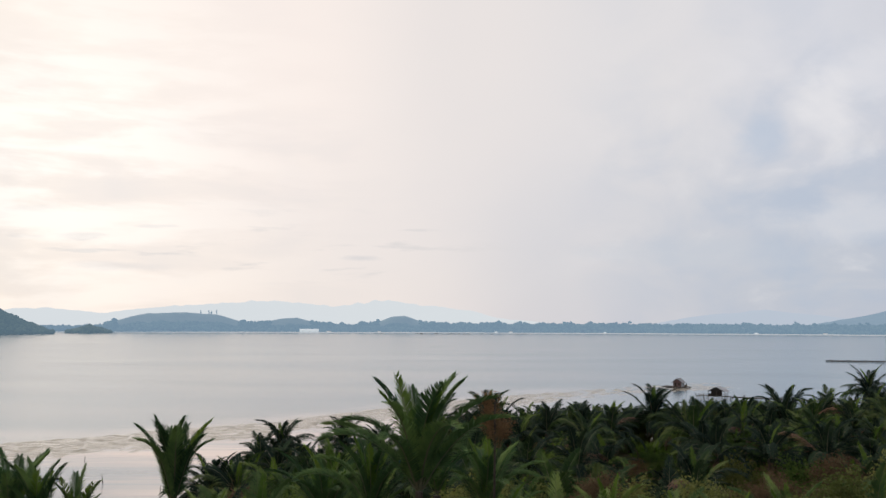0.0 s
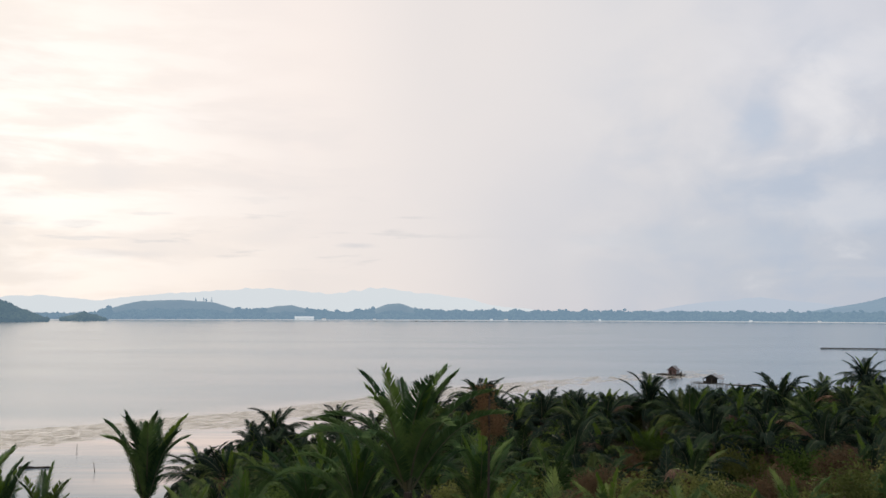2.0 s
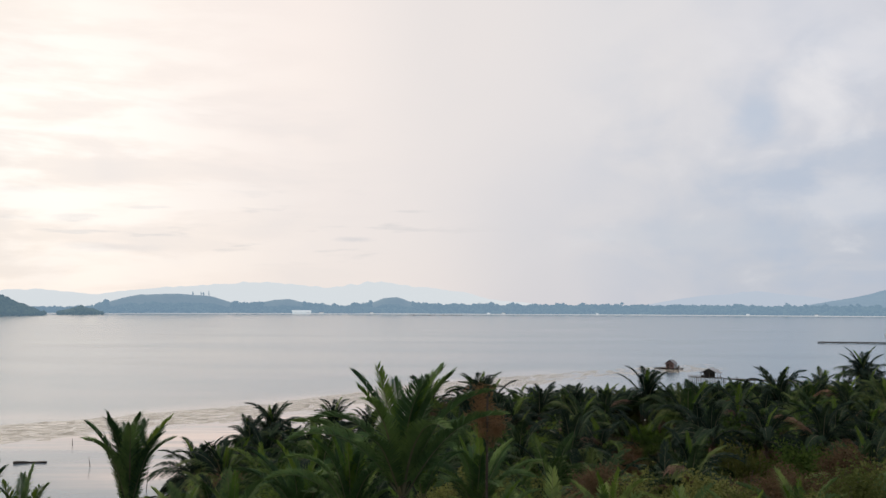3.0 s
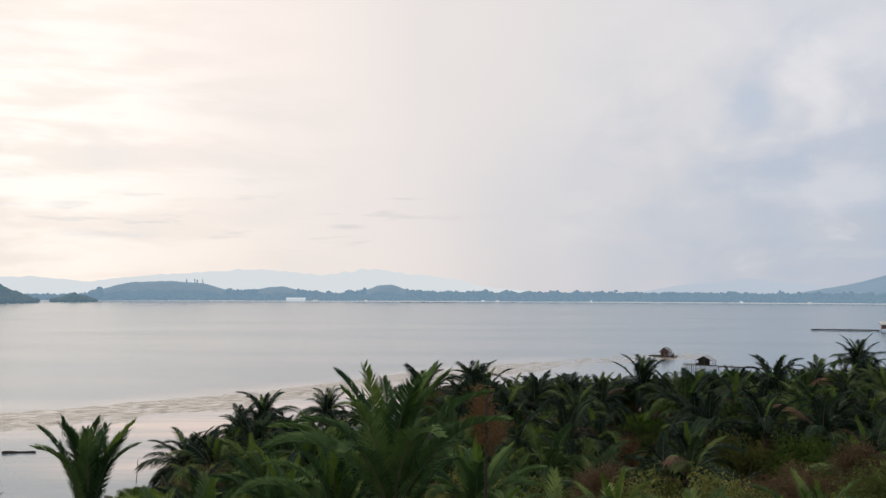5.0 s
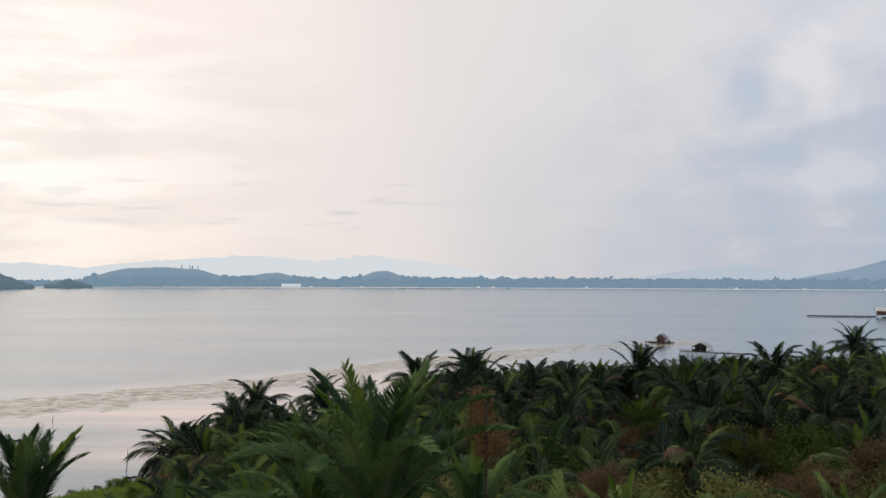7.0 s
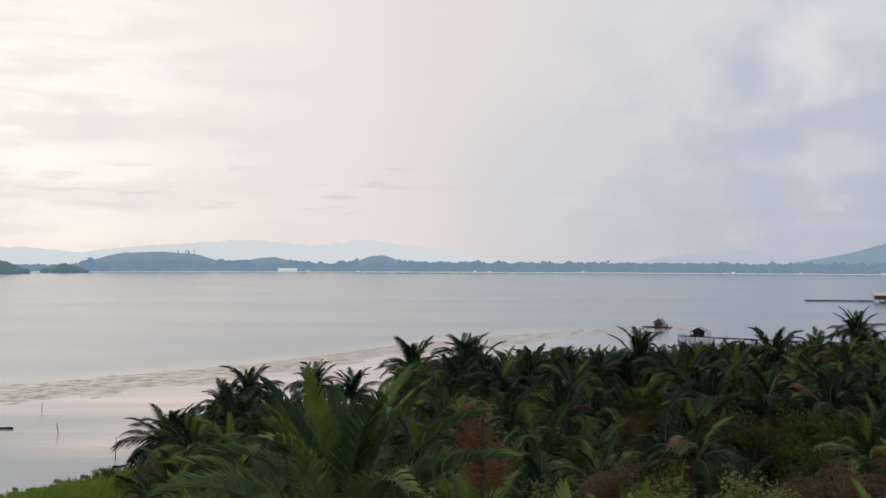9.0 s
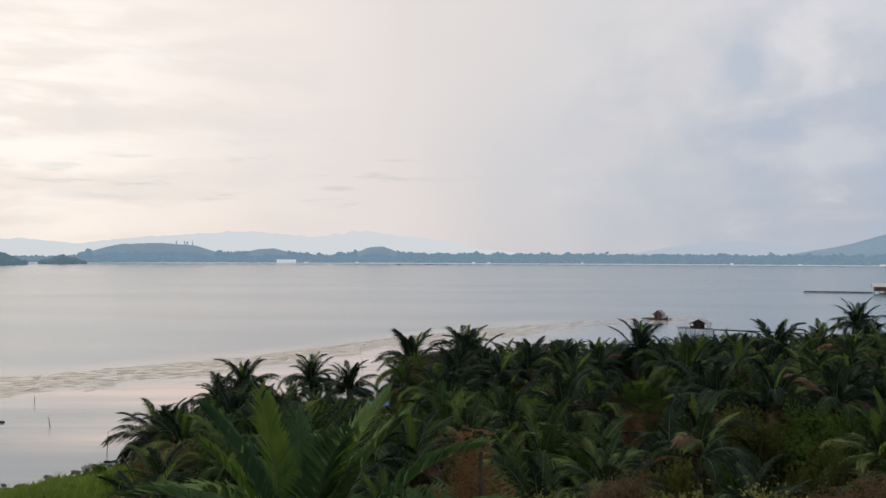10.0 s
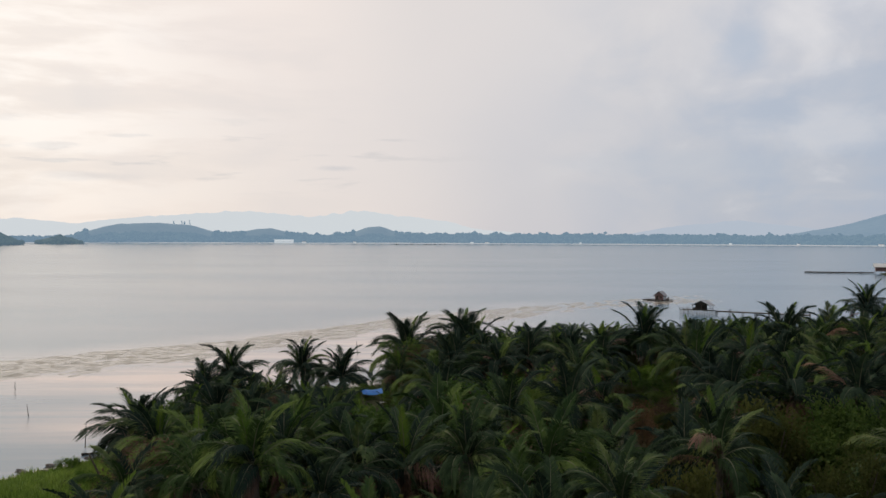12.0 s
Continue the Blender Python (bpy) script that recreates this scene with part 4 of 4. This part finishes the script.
def twig_mesh(seed):
    rng = random.Random(seed)
    bm = bmesh.new()
    for _ in range(7):
        a = rng.uniform(0, 6.28)
        tube_between(bm, (0.04 * math.cos(a), 0.04 * math.sin(a), -0.1), (0.4 * math.cos(a), 0.4 * math.sin(a), rng.uniform(0.4, 0.8)), 0.018, 0.006, 5)
    me = bpy.data.meshes.new("stem")
    bm.to_mesh(me)
    bm.free()
    me.materials.append(BARK)
    return me


TWIGS = [twig_mesh(1), twig_mesh(2)]
BUSHES = {"green": [shrub_mesh("foliage", s, 6800, SHRUB, 0.046) for s in (1, 2, 3)],
          "fresh": [shrub_mesh("foliage", s, 6000, SHRUB_FRESH, 0.052) for s in (8, 9)],
          "dry": [dry_mesh("foliage", s, SHRUB_DRY) for s in (10, 11)],
          "yellow": [shrub_mesh("foliage", s, 7600, SHRUB_YELLOW, 0.042) for s in (4, 5)],
          "olive": [shrub_mesh("foliage", s, 5200, TREE_OLIVE, 0.042) for s in (12, 13)],
          "rust": [shrub_mesh("foliage", s, 8000, TREE_RUST, 0.036, 1.2) for s in (14, 15)],
          "brown": [shrub_mesh("foliage", s, 9500, SHRUB_BROWN, 0.028, 1.3) for s in (6, 7)]}
BUSH_LABEL = {"green": "leafy green shrub growing among the palms", "fresh": "bright green leafy shrub in a gap between palms", "yellow": "yellow-green shrub growing among the palms", "brown": "withered reddish-brown shrub among the palms"}


def shrub(x, y, size, height, kind, seed):
    rng = random.Random(seed)
    e = new("shrub")
    e.matrix_basis = pose(x, y, ground_z(x, y) - 0.05, 0, 0, rng.uniform(0, 360))
    m = Matrix.Diagonal((size, size, height, 1))
    part("foliage", rng.choice(BUSHES[kind]), SHRUB, e, m=m)
    part("stem", rng.choice(TWIGS), BARK, e, m=m)
    return tagged(e, BUSH_LABEL[kind], "shrub", "undergrowth")


rs = random.Random(33)
made = 0
for _ in range(4000):
    y = 24 + 120 * rs.random() ** 0.75
    x = rs.uniform(-0.52 * y - 2, 0.58 * y + 4)
    if shore_y(x) - y < 1.2 or made >= 240 or x < -17 - 0.02 * y or x / (y - 7) < -0.315:
        continue
    if any(b - deep < y < b and abs(x - a * y / b) < half for a, b, half, deep in CLEARINGS) and rs.random() < 0.15:
        continue
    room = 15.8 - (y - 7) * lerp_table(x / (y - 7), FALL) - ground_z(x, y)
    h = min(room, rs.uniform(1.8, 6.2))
    if any(b - deep < y < b and abs(x - a * y / b) < half + 1 for a, b, half, deep in CLEARINGS):
        h = min(h, 2.3)
    if h < 0.5:
        continue
    made += 1
    kind = rs.choices(("green", "yellow", "brown"), (0.55, 0.30, 0.15))[0]
    shrub(x, y, max(1.2, h * rs.uniform(0.8, 1.3)), h, kind, 700 + made)
for i, (x, y, top, wide, kind) in enumerate(TALL_SHRUBS):
    h = max(1.0, top - ground_z(x, y))
    shrub(x, y, h * wide, h, kind, 900 + i)

# low growth in the clearings: x, y, width, height, kind
for i, (x, y, wide, high, kind) in enumerate(((24.2, 99.0, 3.6, 2.2, "green"), (20.3, 97.5, 3.2, 2.0, "fresh"), (26.4, 102.5, 3.4, 2.3, "green"), (22.4, 93.5, 3.4, 2.0, "green"), (18.2, 101.5, 3.0, 2.1, "green"),
                                              (23.6, 104.0, 3.2, 2.0, "fresh"), (-6.6, 87.0, 2.4, 1.3, "fresh"), (-5.4, 89.5, 2.6, 1.4, "green"), (-2.2, 88.0, 2.4, 1.5, "fresh"), (-7.6, 83.5, 2.4, 1.3, "green"), (-5.0, 80.5, 2.2, 1.1, "fresh"))):
    shrub(x, y, wide, high, kind, 960 + i)

# small trees among the young palms: x, y, height of the top, crown width, kind
SMALL_TREES = [
    (0.63, 19, 12.11, 1.5, "olive"),
    (2.57, 16.5, 12.14, 1.3, "rust"),
    (4.43, 20, 11.95, 1.7, "olive"),
    (6.02, 20.5, 11.80, 1.8, "olive"),
    (7.45, 22, 11.80, 1.8, "rust"),
    (8.05, 19.5, 12.25, 2.0, "olive"),
    (-2.87, 18.5, 11.83, 1.5, "green"),
    (3.44, 16, 12.08, 1.3, "olive"),
    (6.4, 16.5, 12.20, 1.3, "olive"),
    (2.11, 22, 11.55, 1.7, "olive"),
    (-2.01, 21, 11.6, 1.6, "green"),
    (5.25, 18.2, 12.05, 1.4, "olive"),
    (9.9, 23.0, 12.00, 2.0, "rust"),
    (10.6, 21.5, 12.20, 1.9, "olive"),
    (3.9, 22.5, 11.70, 1.6, "rust"),
    (0.80, 12.3, 14.20, 0.44, "dry"),
    (10.9, 56.0, 7.20, 1.5, "dry"),
]
TREE_LABEL = {"green": "slim small tree with dark green leafy crown", "olive": "slim small tree with olive-yellow leafy crown", "rust": "slim small tree with withered rust-brown crown", "dry": "dried orange-brown feathery small tree"}
for i, (x, y, top, wide, kind) in enumerate(SMALL_TREES):
    e = new("small_tree")
    h = top - ground_z(x, y)
    e.matrix_basis = pose(x, y, ground_z(x, y) - 0.05, 0, 0, 67 * i)
    tall = 1.5 if kind == "dry" else 0.95
    part("crown", BUSHES[kind][i % 2], SHRUB, e, m=pose(0, 0, h - wide * (tall - 0.05)) @ Matrix.Diagonal((wide, wide, wide * tall, 1)))
    part("crown", BUSHES[kind][(i + 1) % 2], SHRUB, e, m=pose(0.15 * wide, 0.1, h - wide * 1.7) @ Matrix.Diagonal((wide * 1.2, wide * 1.2, wide * 1.1, 1)))
    part("trunk", tube_between(bmesh.new(), (0, 0, -0.1), (0.1, 0.05, h - wide * 0.3), 0.03 if kind == "dry" else 0.07, 0.012 if kind == "dry" else 0.025, 8), BARK, e)
    tagged(e, TREE_LABEL[kind], "tree", "undergrowth")

rg = random.Random(44)
gv, gf = [], []
while len(gf) < 150000:
    x = rg.uniform(-50, -8)
    y = shore_y(x) - 2.2 - 26 * rg.random() ** 1.2 - max(-1.2, 2.0 * noise.noise((x * 0.45, 0, 0)))
    tuft = noise.noise((x * 0.8, y * 0.8, 2)) + 0.6 * noise.noise((x * 0.25, y * 0.25, 6))
    if tuft < -0.45:
        continue
    z = ground_z(x, y)
    a, h, w = rg.uniform(0, 6.28), rg.uniform(0.15, 0.5) * (1.0 + 0.9 * tuft), rg.uniform(0.025, 0.05)
    lx, ly = rg.gauss(0, 0.16), rg.gauss(0, 0.16)
    b = len(gv)
    gv += [(x - w * math.cos(a), y - w * math.sin(a), z - 0.03), (x + w * math.cos(a), y + w * math.sin(a), z - 0.03), (x + lx, y + ly, z + h)]
    gf.append((b, b + 1, b + 2))
tagged(new("grass", mesh_from("grass", gv, gf, GRASS)), "bright green rough grass along the muddy shore", "grass", kind="stuff")


# ---------------------------------------------------------------- headland with its jetty
rh = random.Random(15)
hv, hf = [], []
while len(hv) < 2600 * 22:
    x, y = rh.uniform(169, 430), rh.uniform(215, 480)
    d = shore_y(x) - y
    if d < -4 or (abs(x - 185) < 10 and 375 < y < 402):
        continue
    r = rh.uniform(1.1, 2.3)
    clump(hv, hf, (x, y, ground_z(x, y) + r * 0.4 + rh.uniform(0.2, 1.0) * (2.0 + 19.0 * smooth((d + 4) / 75))), r, rh)
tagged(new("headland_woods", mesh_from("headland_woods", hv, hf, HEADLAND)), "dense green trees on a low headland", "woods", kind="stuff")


# ---------------------------------------------------------------- huts on stilts
def plank_deck(e, x0, x1, y0, y1, z, material=None):
    n = max(2, int((x1 - x0) / 0.5))
    w = (x1 - x0) / n
    for i in range(n):
        part("plank", box(bmesh.new(), (x0 + i * w + 0.012, y0, z), (x0 + (i + 1) * w - 0.012, y1, z + 0.06)), material or WOOD, e)


def posts(e, xs, ys, z, r=0.09, material=None):
    for x in xs:
        for y in ys:
            part("stilt", tube_between(bmesh.new(), (x, y, -0.6), (x, y, z), r, r * 0.85), material or WOOD_DARK, e)


def gable(bm, w, d, z, rise, thick=0.06, over=0.45):
    """Two sloping roof sheets of real thickness; the ridge runs along x."""
    for sgn in (-1, 1):
        a = [(-w / 2 - over, sgn * (d / 2 + over), z - over * rise / (d / 2)), (w / 2 + over, sgn * (d / 2 + over), z - over * rise / (d / 2)), (w / 2 + over, 0, z + rise), (-w / 2 - over, 0, z + rise)]
        lo = [bm.verts.new(v) for v in a]
        hi = [bm.verts.new((v[0], v[1], v[2] + thick)) for v in a]
        bm.faces.new(lo)
        bm.faces.new(hi[::-1])
        for i in range(4):
            bm.faces.new((lo[i], lo[(i + 1) % 4], hi[(i + 1) % 4], hi[i]))
    return bm


def red_hut(x, y, turn):
    """A small fishing hut with a gabled roof on a long low dark deck."""
    e = new("fishing_hut")
    e.matrix_basis = pose(x, y, 0, 0, 0, turn) @ Matrix.Diagonal((0.78, 0.78, 0.78, 1))
    posts(e, (-4.6, -3.1, -1.6, -0.1, 1.4, 2.9), (-1.7, 1.7), 0.4)
    plank_deck(e, -4.9, 3.3, -1.9, 1.9, 0.4, WOOD_DARK)
    for sy in (-1.93, 1.85):
        part("edge_beam", box(bmesh.new(), (-4.9, sy, 0.16), (3.3, sy + 0.08, 0.39)), WOOD_DARK, e)
    n = 8
    for i in range(n):
        x0, x1 = -1.3 + i * 2.6 / n, -1.3 + (i + 1) * 2.6 / n
        top = 1.80 + 1.0 * (1 - abs((x0 + x1) / 2) / 1.3)
        part("board", box(bmesh.new(), (x0 + 0.01, -1.32, 0.47), (x1 - 0.01, -1.26, top)), RED_PAINT, e)
    part("wall", box(bmesh.new(), (-1.3, 1.26, 0.47), (1.3, 1.32, 1.83)), RED_PAINT, e, "faded red board wall")
    for sx in (-1.3, 1.25):
        part("wall", box(bmesh.new(), (sx, -1.25, 0.47), (sx + 0.05, 1.25, 1.83)), WHITE_WALL if sx > 0 else RED_PAINT, e, "whitewashed board wall" if sx > 0 else "faded red board wall")
    bm = bmesh.new()
    for sy in (1.262, 1.318):
        bm.faces.new([bm.verts.new(v) for v in ((-1.28, sy, 1.83), (1.28, sy, 1.83), (0, sy, 2.8))])
    part("gable", bm, RED_PAINT, e)
    roof = part("roof", gable(bmesh.new(), 2.6, 2.6, 1.85, 1.05, over=0.40), TIN_GREY, e, "weathered grey tin gable roof", pose(0, 0, 0, 0, 0, 90))
    part("ridge_cap", tube_between(bmesh.new(), (-1.7, 0, 2.95), (1.7, 0, 2.95), 0.06), TIN, roof, "pale ridge cap")
    for sgn in (-1, 1):
        part("barge_board", tube_between(bmesh.new(), (-1.72, sgn * 1.72, 1.53), (-1.72, 0, 2.92), 0.09, sides=4), WOOD_DARK, roof, "dark barge board")
    door = part("door", box(bmesh.new(), (-0.9, -1.38, 0.48), (-0.25, -1.33, 1.65), bevel=0.01), WOOD_DARK, e, "dark plank door")
    part("door_handle", box(bmesh.new(), (-0.36, -1.41, 1.0), (-0.31, -1.38, 1.13)), TIN, door)
    # Solid dark panel in place of the unlit room behind an opening.
    window = part("window", box(bmesh.new(), (0.2, -1.37, 0.95), (0.85, -1.33, 1.5)), WOOD_DARK, e, "dark panel painting the unlit inside of an open window")
    part("shutter", box(bmesh.new(), (0.18, -1.45, 1.48), (0.87, -1.38, 1.55)), WOOD, window)
    for sx in (2.3, 3.1):
        part("rail_post", tube_between(bmesh.new(), (sx, -1.7, 0.4), (sx, -1.7, 1.7), 0.05), WOOD_DARK, e)
    bm = bmesh.new()
    net = [[bm.verts.new(v) for v in ((2.25, sy, 0.55), (3.15, sy, 0.55), (3.15, sy, 1.65))] for sy in (-1.74, -1.66)]
    bm.faces.new(net[0])
    bm.faces.new(net[1][::-1])
    for i in range(3):
        bm.faces.new((net[0][i], net[0][(i + 1) % 3], net[1][(i + 1) % 3], net[1][i]))
    part("hung_net", bm, WOOD_DARK, e, "dark fishing net hung up to dry")
    return tagged(e, "small red-walled fishing hut on a low deck over shallow water", "hut", "stilt huts")


def open_hut(x, y, turn):
    """A larger open-sided hut with a pale roof, on many stilts."""
    e = new("stilt_house")
    e.matrix_basis = pose(x, y, 0, 0, 0, turn) @ Matrix.Diagonal((0.70, 0.70, 0.60, 1))
    posts(e, (-5.7, -4.6, -3.4, -2.1, -0.8, 0.6, 1.9, 3.2), (-1.9, 0, 1.9), 1.25)
    plank_deck(e, -6.0, 3.5, -2.1, 2.1, 1.25, WOOD_DARK)
    for sx in (-2.3, 0.1, 2.5):
        for sy in (-1.6, 1.6):
            part("post", tube_between(bmesh.new(), (sx, sy, 1.3), (sx, sy, 3.0), 0.08), WOOD, e)
    for i in range(7):
        part("board", box(bmesh.new(), (-2.3 + i * 0.3 + 0.01, -1.66, 1.32), (-2.3 + (i + 1) * 0.3 - 0.01, -1.6, 2.2)), WOOD_DARK, e)
    part("wall", box(bmesh.new(), (-2.3, 1.6, 1.32), (0.9, 1.66, 2.95)), WOOD_DARK, e, "dark board back wall")
    part("rail", box(bmesh.new(), (0.1, -1.7, 2.0), (3.4, -1.64, 2.1)), WOOD, e)
    part("rail", box(bmesh.new(), (-5.9, -2.1, 1.9), (-2.4, -2.04, 2.0)), WOOD, e)
    for sx in (-5.85, -4.85, -3.6):
        part("rail_post", tube_between(bmesh.new(), (sx, -2.0, 1.3), (sx, -2.0, 2.2), 0.06), WOOD_DARK, e)
    roof = part("roof", gable(bmesh.new(), 3.8, 5.0, 3.05, 1.45), TIN, e, "pale weathered tin gable roof", pose(0.1, 0, 0, 0, 0, 90))
    part("ridge_cap", tube_between(bmesh.new(), (-2.35, 0, 4.54), (2.35, 0, 4.54), 0.07), TIN, roof)
    for i in range(7):
        for sgn in (-1, 1):
            u = -2.2 + i * 0.733
            part("roof_rib", tube_between(bmesh.new(), (u, sgn * 2.9, 2.90), (u, sgn * 0.05, 4.55), 0.03, sides=5), TIN, roof)
    bm = bmesh.new()
    face = [[bm.verts.new(v) for v in ((ux, -2.45, 3.02), (ux, 2.45, 3.02), (ux, 0, 4.44))] for ux in (-1.86, -1.80)]
    bm.faces.new(face[0])
    bm.faces.new(face[1][::-1])
    for i in range(3):
        bm.faces.new((face[0][i], face[0][(i + 1) % 3], face[1][(i + 1) % 3], face[1][i]))
    part("gable", bm, WOOD_DARK, roof, "dark boarded gable")
    return tagged(e, "open-sided stilt house with pale tin roof over water", "hut", "stilt huts")


red_hut(53.6, 227.0, -33)
open_hut(53.0, 191.0, -30)


def walkway(x0, y0, x1, y1, z, label, deep=0.14):
    e = new("walkway")
    d = Vector((x1 - x0, y1 - y0, 0))
    e.matrix_basis = pose(x0, y0, 0, 0, 0, math.degrees(math.atan2(d.y, d.x)))
    L = d.length
    n = int(L / 2.2)
    for i in range(n + 1):
        for sy in (-0.55, 0.55):
            part("stilt", tube_between(bmesh.new(), (i * L / n, sy, -0.6), (i * L / n, sy, z + (0.45 if i % 3 == 1 else 0)), 0.06), WOOD_DARK, e)
    for i in range(int(L / 0.6)):
        part("plank", box(bmesh.new(), (i * 0.6 + 0.02, -0.6, z), (i * 0.6 + 0.57, 0.6, z + 0.05)), WOOD, e)
    part("beam", box(bmesh.new(), (0, -0.62, z - deep), (L, -0.5, z - 0.002)), WOOD_DARK, e)
    part("beam", box(bmesh.new(), (0, 0.5, z - deep), (L, 0.62, z - 0.002)), WOOD_DARK, e)
    return tagged(e, label, "walkway")


walkway(55.4, 189.5, 70.0, 181.0, 0.72, "weathered plank walkway on stilts leading to shore")
walkway(156.0, 398.0, 182.0, 392.0, 0.55, "long dark jetty on stilts by the headland", 0.42)


def landing_hut(x, y):
    e = new("landing_hut")
    e.matrix_basis = pose(x, y, 0, 0, 0, -20)
    posts(e, (-2.2, 0, 2.2), (-1.8, 1.8), 1.0)
    plank_deck(e, -2.6, 2.6, -2.2, 2.2, 1.0)
    part("wall", box(bmesh.new(), (-2.2, -1.8, 1.07), (2.2, 1.8, 2.9)), RED_PAINT, e, "faded reddish board walls")
    part("roof", gable(bmesh.new(), 5.2, 4.2, 2.95, 1.2), WHITE_WALL, e, "bright white gable roof")
    return tagged(e, "small landing hut with bright white roof by the headland", "hut", "stilt huts")


landing_hut(185.0, 391.5)


# ---------------------------------------------------------------- small things near the shore
def tarp_shelter(x, y):
    """A blue sheet sagging over four poles and a ridge pole."""
    e = new("tarp_shelter")
    g = ground_z(x, y)
    e.matrix_basis = pose(x, y, g, 0, 0, 12) @ Matrix.Diagonal((0.68, 0.68, 0.95, 1))
    verts, faces = [], []
    n = 10
    for lvl in (0.0, 0.02):
        for j in range(n + 1):
            for i in range(n + 1):
                u, v = i / n, j / n
                z = 1.55 - 0.75 * abs(v - 0.45) - 0.12 * math.sin(math.pi * u) + 0.05 * noise.noise((u * 4, v * 4, 2))
                verts.append((-1.2 + 2.4 * u, -1.0 + 2.0 * v, z + lvl))
    q = (n + 1) ** 2
    for k in (0, 1):
        for j in range(n):
            for i in range(n):
                a = k * q + j * (n + 1) + i
                faces.append((a, a + 1, a + n + 2, a + n + 1))
    part("tarpaulin", mesh_from("tarpaulin", verts, faces, TARP, True), TARP, e, "bright blue sagging plastic sheet")
    for px in (-1.15, 1.15):
        for py, h in ((-0.95, 0.85), (0.95, 0.8), (-0.1, 1.45)):
            part("pole", tube_between(bmesh.new(), (px, py, -0.3), (px, py, h), 0.035), WOOD, e)
    part("bench", box(bmesh.new(), (0.9, -0.8, 0.35), (1.9, -0.3, 0.42), bevel=0.01), WHITE_WALL, e, "pale plank bench")
    return tagged(e, "low shelter with blue tarpaulin among shore bushes", "shelter")


tarp_shelter(-4.3, 85.4)


def stone_mesh(seed):
    rng = random.Random(seed)
    bm = bmesh.new()
    bmesh.ops.create_icosphere(bm, subdivisions=2, radius=1)
    for v in bm.verts:
        v.co *= 1 + 0.6 * noise.noise(v.co * 1.1 + Vector((seed * 5, 0, 0))) + 0.12 * noise.noise(v.co * 3.1 + Vector((0, seed * 3, 0)))
        v.co.z *= 0.45
    me = bpy.data.meshes.new("stone")
    bm.to_mesh(me)
    bm.free()
    me.materials.append(ROCK)
    return me


STONES = [stone_mesh(s) for s in range(4)]
rk = random.Random(9)
for i in range(210):
    x = rk.uniform(-46, -15)
    y = shore_y(x) + rk.gauss(0.0, 1.9)
    s = 0.06 + 0.34 * rk.random() ** 2.4
    ob = new("stone", rk.choice(STONES))
    ob.matrix_basis = pose(x, y, max(-0.05, ground_z(x, y)) + s * 0.1, rk.uniform(-15, 15), rk.uniform(-15, 15), rk.uniform(0, 360)) @ Matrix.Diagonal((s * rk.uniform(0.8, 1.5), s, s, 1))
    tagged(ob, "dark weathered shore stone lying in shallow mud", "stone", "shore stones")


def loft(points, radii, sides=8):
    """One closed tube through the points."""
    verts, faces = [], []
    for i, (p, r) in enumerate(zip(points, radii)):
        d = (Vector(points[min(i + 1, len(points) - 1)]) - Vector(points[max(i - 1, 0)])).normalized()
        u = d.orthogonal().normalized()
        v = d.cross(u)
        for j in range(sides):
            a = 2 * math.pi * j / sides
            verts.append(Vector(p) + (u * math.cos(a) + v * math.sin(a)) * r)
    for i in range(len(points) - 1):
        for j in range(sides):
            faces.append((i * sides + j, i * sides + (j + 1) % sides, (i + 1) * sides + (j + 1) % sides, (i + 1) * sides + j))
    faces += [tuple(range(sides))[::-1], tuple(len(verts) - sides + j for j in range(sides))]
    return verts, faces


def log(x, y, length, r, turn):
    pts = [((a / 10 - 0.5) * length, 0.10 * length * math.sin(a * 0.4) * 0.4, 0.03 * math.sin(a * 0.9)) for a in range(11)]
    ob = new("driftwood_log", mesh_from("driftwood_log", *loft(pts, [r * (1 - 0.05 * a) * (1 + 0.12 * math.sin(a * 2.3)) for a in range(11)]), WOOD_DARK, True))
    ob.matrix_basis = pose(x, y, 0.05, 0, 0, turn)
    return tagged(ob, "dark waterlogged driftwood log in the shallows", "log")


log(-39.5, 90.0, 3.0, 0.17, 12)
log(-23.0, 74.5, 0.9, 0.12, 40)
for i, (x, y, h) in enumerate(((-24.0, 76.5, 1.9), (-17.5, 101.0, 1.7), (-18.3, 104.0, 1.4), (-33, 88, 1.0), (-9, 128, 1.8), (-14, 118, 1.3), (-40, 101, 0.8))):
    pts = [(0, 0, -0.6), (0.02, 0.01, h * 0.25), (0.06, 0.02, h * 0.55), (0.04, 0.05, h * 0.8), (0.05, 0.06, h)]
    ob = new("mooring_stake", mesh_from("mooring_stake", *loft(pts, (0.034, 0.032, 0.028, 0.024, 0.018), 6), WOOD_DARK, True))
    ob.matrix_basis = pose(x, y, 0, 3 * (-1) ** i, 2, 50 * i)
    tagged(ob, "thin bare wooden stake standing in shallow water", "stake", "shallow water stakes")
